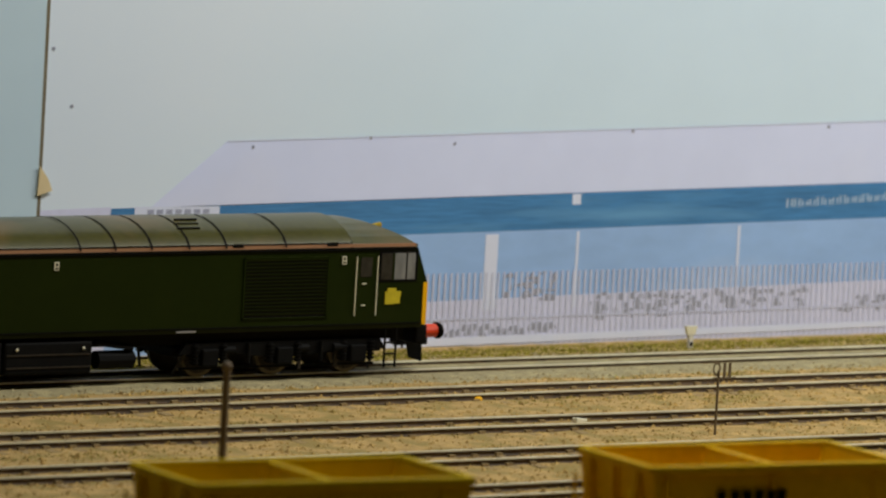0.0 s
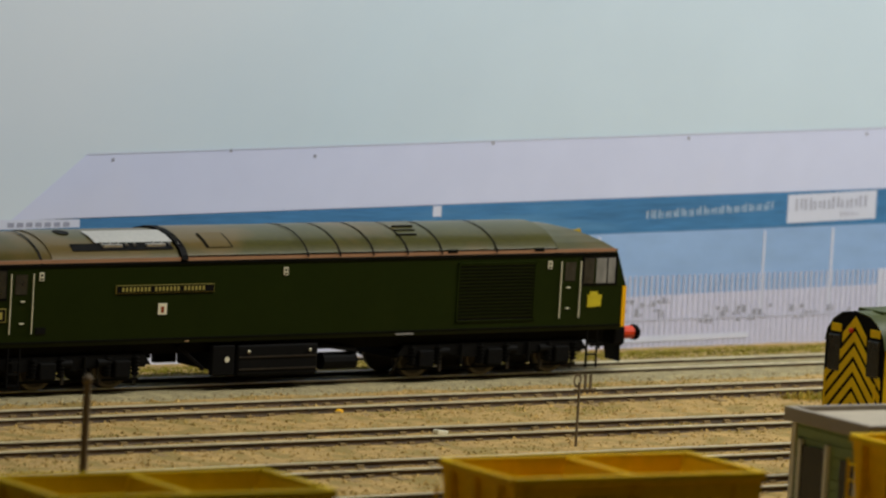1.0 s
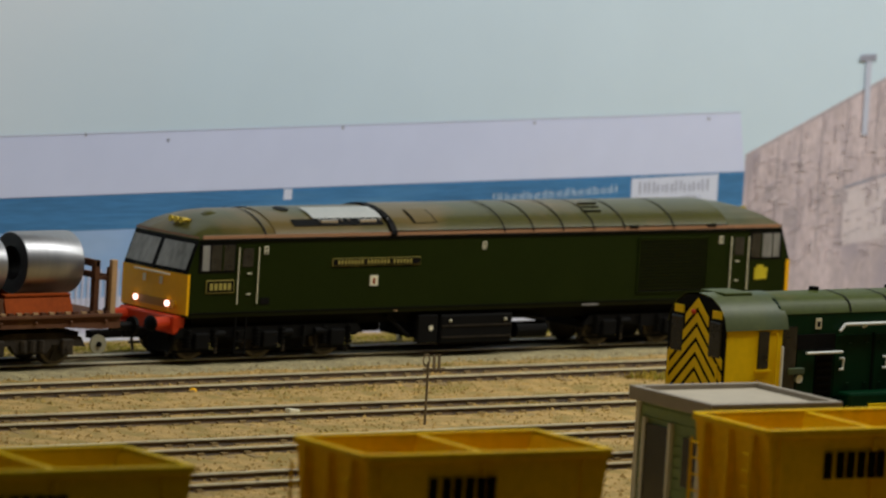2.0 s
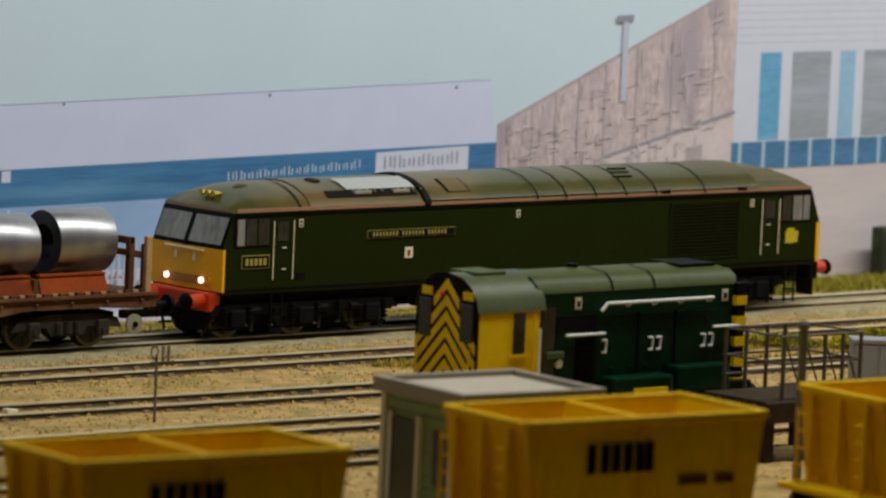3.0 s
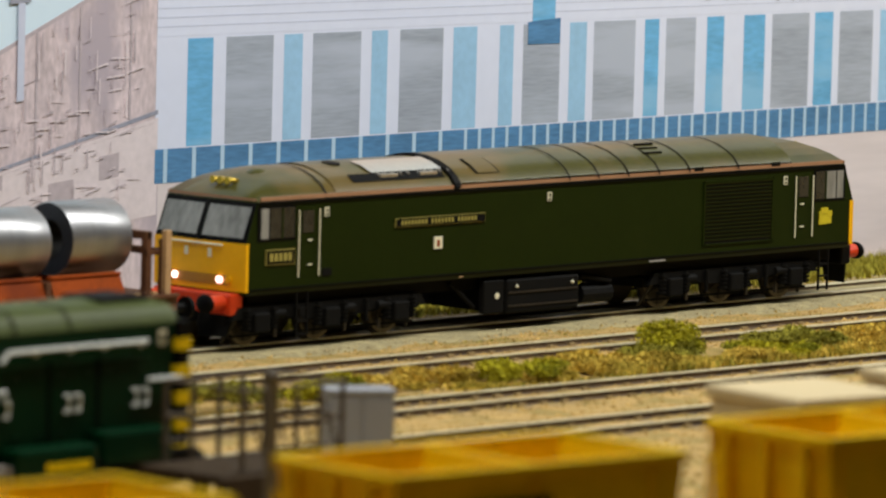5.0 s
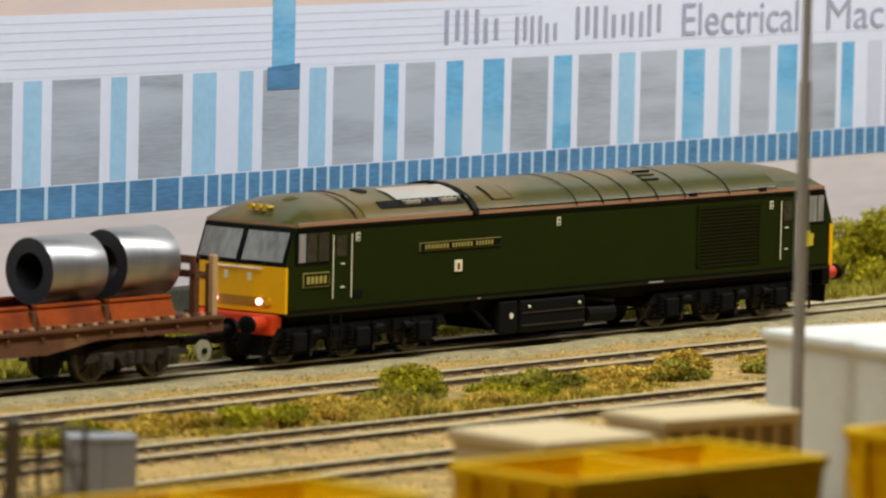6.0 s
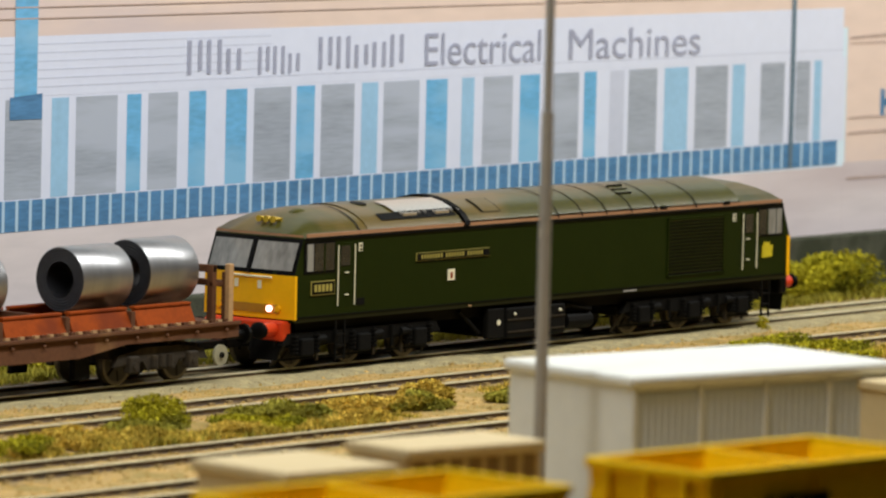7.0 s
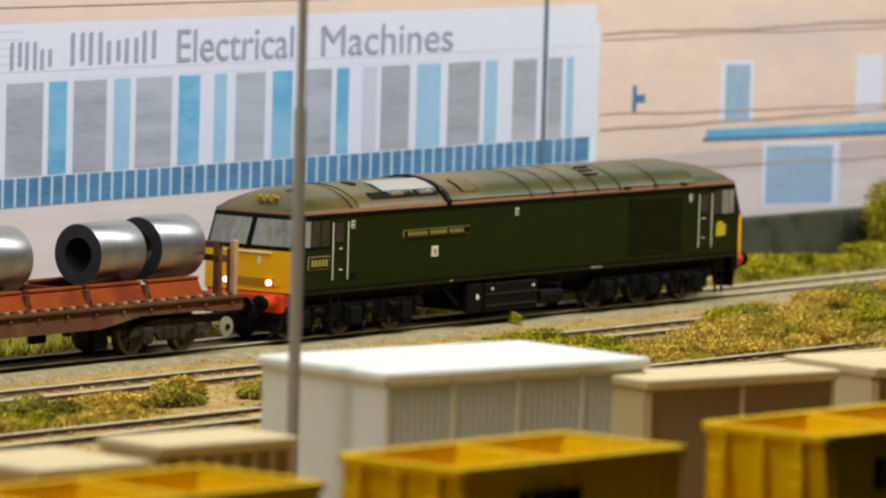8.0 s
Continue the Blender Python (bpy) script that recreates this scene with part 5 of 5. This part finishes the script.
        # striped nose posts
        part("nose_post", box(L - 0.0026, L + 0.0006, s * (B + 0.0002) - 0.0010, s * (B + 0.0002) + 0.0010, 0.0135, 0.0445), BLACK, e)
        for k in range(5):
            z = 0.0150 + k * 0.0058
            part("stripe", box(L - 0.0030, L + 0.0010, s * (B + 0.0003) - 0.0012, s * (B + 0.0003) + 0.0012, z, z + 0.0026), SHYEL, e, "yellow stripe")
    part("running_plate", box(-0.0015, L + 0.002, -0.0150, 0.0150, 0.0142, 0.0172, 0.0003), BLACK, e)
    part("nose_front", box(L - 0.002, L + 0.0006, -0.0100, 0.0100, 0.0180, 0.0440, 0.0006), BLACK, e)
    return e


build_shunter()


# ---- yellow stone hoppers ----
def build_hopper(x, y, material, label):
    """A two-bay hopper: sloping ends, thick rim, hollow inside."""
    e = thing("hopper_wagon", label, "wagon", (x, y, 0), -6, group="row of yellow hoppers")
    L, W, ZT, ZB = 0.0702, 0.0162, 0.0430, 0.0190
    rim, wall = 0.0016, 0.0013
    bm = bmesh.new()
    outer = [(0, -W, ZT), (L, -W, ZT), (L, W, ZT), (0, W, ZT)]
    low = [(0.003, -W, ZB), (L - 0.003, -W, ZB), (L - 0.003, W, ZB), (0.003, W, ZB)]
    vo, vl = [bm.verts.new(p) for p in outer], [bm.verts.new(p) for p in low]
    for i in range(4):
        j = (i + 1) % 4
        bm.faces.new((vo[i], vo[j], vl[j], vl[i]))
    bm.faces.new(vl)
    bays = [(wall + 0.0008, L / 2 - 0.0008), (L / 2 + 0.0008, L - wall - 0.0008)]
    part("hopper_body", bm, material, e)
    for a, b in bays:
        bb = bmesh.new()
        t = [bb.verts.new(p) for p in ((a, -W + wall, ZT), (b, -W + wall, ZT), (b, W - wall, ZT), (a, W - wall, ZT))]
        u = [bb.verts.new(p) for p in ((a + 0.006, -W + 0.004, 0.025), (b - 0.006, -W + 0.004, 0.025), (b - 0.006, W - 0.004, 0.025), (a + 0.006, W - 0.004, 0.025))]
        for i in range(4):
            j = (i + 1) % 4
            bb.faces.new((t[j], t[i], u[i], u[j]))
        bb.faces.new(u[::-1])
        part("hopper_bay", bb, material, e, "sloping inside of the hopper")
    rb = bmesh.new()
    for s in (-1, 1):
        box(-0.0004, L + 0.0004, s * W - 0.0010, s * W + 0.0010, ZT - 0.0012, ZT + 0.0008, 0.0003, rb)
    for xx in (0, L):
        box(xx - 0.0010, xx + 0.0010, -W, W, ZT - 0.0011, ZT + 0.0007, 0.0003, rb)
    part("rim", rb, material, e)
    part("cross_beam", box(L / 2 - 0.0010, L / 2 + 0.0010, -W + 0.001, W - 0.001, ZT - 0.004, ZT + 0.0003, 0.0003), material, e)
    for s in (-1, 1):
        for k in range(3):
            part("end_rib", box(-0.0012 if s < 0 else L - 0.0004, 0.0012 if s < 0 else L + 0.0012, -0.011 + k * 0.0105, -0.0098 + k * 0.0105, 0.0210, ZT - 0.001), material, e)
        y = s * (W + 0.0004)
        # maker's mark as plain blocks
        mx = 0.018
        for w in (0.0060, 0.0055, 0.0050):
            mk = bmesh.new()
            for a, b in ((mx, mx + 0.0021), (mx + w - 0.0021, mx + w)):
                box(a, b, y - 0.0004, y + 0.0004, 0.0308, 0.0376, bm=mk)
            part("mark_bar", mk, BLACK, e)
            mx += w + 0.0012
        for xx in (0.004, 0.0335, 0.0625):
            part("side_rib", box(xx - 0.0006, xx + 0.0006, s * W - 0.0007, s * W + 0.0007, ZB, ZT - 0.002), material, e)
        part("data_bar", box(0.045, 0.053, y - 0.0003, y + 0.0003, 0.0270, 0.0290), WAGON, e)
        part("data_bar", box(0.056, 0.061, y - 0.0003, y + 0.0003, 0.0270, 0.0290), WAGON, e)
        for xx in (0.015, 0.052):
            part("wheel", rod((xx, s * 0.0076, RAILZ + 0.0065), (xx, s * 0.0094, RAILZ + 0.0065), 0.0065, 20), WHEEL, e)
            part("axle_guard", box(xx - 0.004, xx + 0.004, s * 0.0125 - 0.001, s * 0.0125 + 0.001, 0.0060, 0.0160, 0.0006), FRAME, e)
        for xx in (-0.007, L):
            part("buffer", rod((xx, s * 0.0115, 0.0140), (xx + 0.007, s * 0.0115, 0.0140), 0.0018, 10), BLACK, e)
        part("end_ladder", rod((-0.0030, s * 0.0130, 0.018), (-0.0030, s * 0.0130, 0.038), 0.0004, 6), material, e)
        for k in range(5):
            part("ladder_rung", rod((-0.0030, s * 0.0130, 0.020 + k * 0.0042), (-0.0030, s * 0.0095, 0.020 + k * 0.0042), 0.0003, 5), material, e)
    part("sole_frame", box(-0.003, L + 0.003, -0.0140, 0.0140, 0.0140, 0.0185, 0.0004), BLACK, e)
    part("end_platform", box(-0.006, 0.003, -0.0165, 0.0165, 0.0180, 0.0196, 0.0003), material, e)
    part("end_platform", box(L - 0.003, L + 0.006, -0.0165, 0.0165, 0.0180, 0.0196, 0.0003), material, e)
    return e


FIRST = build_hopper(0.6310, -0.4125, HOPLIME, "faded yellow stone hopper wagon, empty, on the front track")
HOP = build_hopper(0.7543, -0.4179, HOPPER, "deep yellow stone hopper wagon, empty, on the front track")
for hx, hy in ((0.8897, -0.4110), (1.0010, -0.4172), (1.1073, -0.4290), (1.2151, -0.4430), (1.3250, -0.4600)):
    copy_thing(HOP, pose(hx, hy, 0, 0, 0, -6))


# ---- lineside hut ----
def build_hut():
    e = thing("lineside_hut", "pale green lineside hut with a flat grey parapet roof", "hut", (0.9670, -0.3262, 0), -6)
    a, b, h = 0.0205, 0.0180, 0.0340
    part("wall", box(-a + 0.001, a - 0.001, -b + 0.001, b - 0.001, -0.002, h), HUTGREEN, e)
    for k in range(11):
        z = 0.002 + k * 0.003
        for y in (-b + 0.0009, ):
            part("board", box(-a + 0.0006, a - 0.0006, y - 0.0003, y + 0.0003, z, z + 0.0026), HUTGREEN, e)
        part("board", box(-a + 0.0006, -a + 0.0012, -b + 0.001, b - 0.001, z, z + 0.0026), HUTGREEN, e)
    for s in (-1, 1):
        part("corner_post", box(-a, -a + 0.0018, s * (b - 0.0009) - 0.0009, s * (b - 0.0009) + 0.0009, -0.002, h - 0.001), HUTWHITE, e)
    part("door", box(-a - 0.0002, -a + 0.0012, 0.0010, 0.0125, -0.001, 0.0270), PANE, e, "dark doorway in a white frame")
    for y in (0.0002, 0.0125):
        part("door_frame", box(-a - 0.0006, -a + 0.0010, y, y + 0.0014, -0.001, 0.0285), HUTWHITE, e)
    part("window", box(-a - 0.0003, -a + 0.001, -0.0125, -0.0055, 0.012, 0.0255), PANE, e)
    part("window_post", box(-a - 0.0006, -a + 0.001, -0.0145, -0.0125, -0.001, 0.0280), HUTWHITE, e)
    part("roof", box(-a - 0.001, a + 0.001, -b - 0.001, b + 0.001, h, h + 0.0012), HUTROOF, e, "pale felt roof")
    for s in (-1, 1):
        part("parapet", box(-a - 0.0016, a + 0.0016, s * (b + 0.0006) - 0.0011, s * (b + 0.0006) + 0.0011, h - 0.0012, h + 0.0026, 0.0002), HUTEDGE, e, "grey parapet edge")
        part("parapet", box(s * (a + 0.0006) - 0.0011, s * (a + 0.0006) + 0.0011, -b, b, h - 0.0012, h + 0.0026, 0.0002), HUTEDGE, e, "grey parapet edge")
    return e


build_hut()


# ---- platform with railings beside the shunter ----
def build_platform():
    e = thing("loading_platform", "weathered wooden platform with brown railings by the shunter", "platform", (1.1350, -0.2630, 0))
    for k in range(7):
        y = -0.0125 + k * 0.0036
        part("plank", box(-0.020, 0.018, y, y + 0.0031, 0.0150, 0.0170, 0.0002), DARKWOOD, e)
    part("edge_beam", box(-0.021, 0.019, -0.0140, -0.0125, 0.0110, 0.0168, 0.0003), DARKWOOD, e)
    for x in (-0.018, -0.002, 0.016):
        for y in (-0.0115, 0.0115):
            part("trestle", box(x - 0.0014, x + 0.0014, y - 0.0014, y + 0.0014, -0.002, 0.0152), DARKWOOD, e)
    for x in (-0.013, -0.005, 0.003, 0.010, 0.017):
        for y in (-0.0115, 0.0115):
            part("post", rod((x, y, 0.0165), (x, y, 0.0345), 0.0006, 7), STEELRAIL, e)
    for y in (-0.0115, 0.0115):
        for z in (0.0345, 0.0270, 0.0215):
            part("rail", rod((-0.014, y, z), (0.018, y, z), 0.00035, 6), STEELRAIL, e)
    for x in (-0.013, 0.017):
        for z in (0.0345, 0.0270):
            part("rail", rod((x, -0.0115, z), (x, 0.0115, z), 0.00035, 6), STEELRAIL, e)
    for k in range(4):
        part("brace", rod((-0.013 + k * 0.0075, -0.0115, 0.0345), (-0.005 + k * 0.0075, -0.0115, 0.0170), 0.0003, 6), STEELRAIL, e)
    return e


build_platform()


def build_drum():
    e = thing("storage_drum", "dark grey round storage drum on its side", "drum", (1.1130, -0.3120, 0))
    part("shell", rod((0, -0.008, 0.0105), (0, 0.010, 0.0105), 0.0105, 28), FRAME, e, smooth=False)
    for y in (-0.0082, 0.0082):
        part("hoop", rod((0, y - 0.0005, 0.0105), (0, y + 0.0005, 0.0105), 0.0110, 28), WHEEL, e)
    for s in (-1, 1):
        part("chock", box(s * 0.006 - 0.001, s * 0.006 + 0.001, -0.008, 0.008, -0.002, 0.003), DARKWOOD, e)


build_drum()


# ---- relay cabinet ----
def build_cabinet():
    e = thing("relay_cabinet", "pale grey metal relay cabinet with double doors", "cabinet", (1.2072, -0.2268, 0), -36)
    part("body", box(-0.0075, 0.0075, -0.0040, 0.0040, -0.002, 0.0236, 0.0004), GREYBOX, e)
    part("lid", box(-0.0079, 0.0079, -0.0044, 0.0044, 0.0232, 0.0246, 0.0004), GREYBOX, e)
    for s in (-1, 1):
        d = part("door", box(min(s * 0.0004, s * 0.0071), max(s * 0.0004, s * 0.0071), -0.0044, -0.0039, 0.0010, 0.0226, 0.0001), GREYBOX, e)
        part("handle", box(s * 0.0016 - 0.0004, s * 0.0016 + 0.0004, -0.0050, -0.0043, 0.0110, 0.0130), POLE, d)
        for z in (0.005, 0.018):
            part("hinge", rod((s * 0.0074, -0.0044, z), (s * 0.0074, -0.0044, z + 0.002), 0.0005, 6), POLE, e)
    part("side_bracket", box(-0.0086, -0.0074, -0.003, 0.001, 0.0170, 0.0178), POLE, e)


build_cabinet()


# ---- white and cream trackside buildings ----
def build_container():
    e = thing("white_building", "white card building with grey ribbed panels on its front", "building", (1.3870, -0.3132, 0), -13.7)
    L, D, H = 0.0834, 0.0461, 0.0372
    part("body", box(0, L, 0, D, -0.002, H), PLASTER, e, "plain white end wall")
    part("roof", box(-0.0014, L + 0.0016, -0.0016, D + 0.0014, H, H + 0.0028, 0.0010), PLASTER, e, "bright white flat roof", smooth=False)
    for k in range(4):
        x0 = 0.0010 + k * 0.02075
        pn = part("front_panel", box(x0 + 0.0004, x0 + 0.0196, -0.0004, 0.0002, 0.0, H - 0.0016), CONTSIDE, e, "grey ribbed panel")
        for j in range(9):
            part("rib", box(x0 + 0.0010 + j * 0.0021, x0 + 0.0018 + j * 0.0021, -0.0006, -0.0003, 0.0, H - 0.0020), CONTSIDE, pn)
        part("post", box(x0 - 0.0010, x0 + 0.0004, -0.0009, 0.0004, -0.001, H - 0.0005), PLASTER, e)
    part("post", box(L - 0.0012, L + 0.0002, -0.0009, 0.0004, -0.001, H - 0.0005), PLASTER, e)


def build_shed(x, y, rz, L, D, H, label, ribs):
    e = thing("cream_shed", label, "shed", (x, y, 0), rz, group="cream sheds behind the hoppers")
    part("wall", box(0, L, 0, D, -0.002, H), TAN, e, "tan wall")
    part("roof", box(-0.0012, L + 0.0012, -0.0012, D + 0.0012, H, H + 0.0026, 0.0006), BEIGE, e, "cream overhanging roof")
    part("end_wall", box(-0.0004, 0.0003, 0.0005, D - 0.0005, -0.001, H), BEIGE, e)
    for k in range(ribs + 1):
        xx = k * (L - 0.0012) / ribs
        part("pilaster", box(xx, xx + 0.0012, -0.0006, 0.0002, -0.001, H - 0.0004), BEIGE, e)


build_container()
build_shed(1.1989, -0.3615, -10, 0.0293, 0.0288, 0.0335, "cream roofed tan shed beside the hoppers", 4)
build_shed(1.2524, -0.3517, -12, 0.0375, 0.0193, 0.0335, "small cream roofed shed with ribbed wall", 7)
build_shed(1.4546, -0.3434, -16, 0.0613, 0.020, 0.0335, "long cream roofed shed with dark tan wall", 2)
build_shed(1.5270, -0.3640, -16, 0.0600, 0.032, 0.0335, "further cream roofed shed with tan wall", 2)


# ---- posts, poles and small signs ----
def post(name, label, x, y, h, r, material, cap=False, seg=0.0):
    e = thing(name, label, "pole", (x, y, 0))
    part("shaft", rod((0, 0, -0.002), (0, 0, h), r, 14), material, e)
    part("foot", rod((0, 0, -0.002), (0, 0, 0.003), r * 1.5, 12), material, e)
    if cap:
        part("cap", ball((0, 0, h), r * 1.35), material, e, smooth=True)
    if seg:
        part("upper_shaft", rod((0, 0, h), (0, 0, h + seg), r * 0.72, 12), material, e)
    return e


post("lamp_post", "tall grey lighting mast in front of the white building", 1.3660, -0.3020, 0.1030, 0.0015, POLE, seg=0.12)
post("yard_post", "brown wooden post with rounded top", 0.7334, -0.2852, 0.0475, 0.0010, RUSTPOLE, cap=True)
post("yard_mast", "dark grey mast beside the wooden platform", 1.0668, -0.3370, 0.0475, 0.0012, MASTGREY, cap=True)


def build_small_sign():
    e = thing("yard_sign", "thin post with a small brown cut-out sign", "sign", (1.0091, -0.1403, 0))
    part("post", rod((0, 0, -0.002), (0, 0, 0.0190), 0.0004, 8), RUSTPOLE, e)
    part("cross_bar", box(-0.0020, 0.0065, -0.0002, 0.0002, 0.0166, 0.0170), RUSTPOLE, e)
    rg = []
    for r in (0.0009, 0.0015):
        rg.append([(math.cos(a) * r - 0.0008, 0, 0.0195 + math.sin(a) * r * 1.5) for a in np.linspace(0, 2 * math.pi, 19)])
    part("ring_mark", sheet(rg), RUSTPOLE, e)
    for x in (0.0022, 0.0042):
        part("bar_mark", box(x - 0.0004, x + 0.0004, -0.0002, 0.0002, 0.0170, 0.0212), RUSTPOLE, e)


def build_marker():
    e = thing("white_marker", "small white ground signal marker on the verge", "marker", (1.1443, 0.0421, -0.0042))
    part("stem", box(-0.0008, 0.0008, -0.0006, 0.0006, -0.001, 0.0067), HUTWHITE, e)
    part("head", slab([(-0.0016, -0.0006, 0.0066), (0.0016, -0.0006, 0.0066), (0.0024, -0.0006, 0.0094), (-0.0024, -0.0006, 0.0094)], (0, 0.0012, 0)), CREAM, e, "cream tapered head")
    part("slot", box(-0.0005, 0.0005, -0.0008, 0.0, 0.0028, 0.0042), BLACK, e)


build_small_sign()
build_marker()


def build_heap():
    """A small heap of sand: an uneven cone."""
    e = thing("sand_heap", "small heap of pale sand beside the running line", "sand", (2.064, 0.036, -0.003))
    rings = []
    for k in range(7):
        f = k / 6
        rings.append([(math.cos(a) * 0.024 * (1 - f * 0.93) * (1 + 0.15 * noise.noise(Vector((math.cos(a) * 2, math.sin(a) * 2, f * 3)))), math.sin(a) * 0.012 * (1 - f * 0.93), 0.0095 * f ** 0.85) for a in np.linspace(0, 2 * math.pi, 22, endpoint=False)])
    part("heap", loft(rings), GROUND, e, smooth=True)


build_heap()
bush("bush", "tiny bright green weed beside the running line", BUSH, 1.8640, -0.0190, 0.004, 0.004, 0.0062, 260, 91, 0.0007)

# torn paper at the joint of the boards
part("torn_paper", slab([(0.9195, BACK - 0.002, 0.045), (0.9255, BACK - 0.0012, 0.0465), (0.9240, BACK - 0.0012, 0.0500), (0.9200, BACK - 0.002, 0.0545)], (0, 0.0004, 0)), BEIGE)
tagged(bpy.data.objects["torn_paper"], "small torn cream paper at the board joint", "paper")
tagged(part("litter", box(0.0, 0.006, 0, 0.002, 0, 0.0016, 0.0004), CREAM), "small pale and red scrap beside the track", "litter").matrix_world = pose(0.9798, -0.1111, 0.0, 0, 8, 20)
tagged(part("yellow_scrap", ball((0, 0, 0.001), 0.0016, s=(1, 0.8, 0.7)), YELLOW), "tiny yellow scrap on the ballast", "litter").matrix_world = pose(0.9799, -0.0613, -0.001)


def motions():
    run = [(t, pose(x, 0, 0)) for t, x in RUN]
    walk(loco, run)
    walk(wagon, run)
    for c, cx, r in coils:
        walk(c, [(t, pose(x + cx, 0, 0.0242 + r - 0.0008)) for t, x in RUN])
    ts, xs = [t for t, x in RUN], [x for t, x in RUN]
    for group, r in ((loco_wheels, 0.0066), (wagon_wheels, 0.0063)):
        for w in group:
            x, z = w.location.x, w.location.z
            walk(w, [(k / 15, pose(x, 0, z) @ Matrix.Rotation(float(np.interp(k / 15, ts, xs)) / r, 4, "Y")) for k in range(121)])


motions()
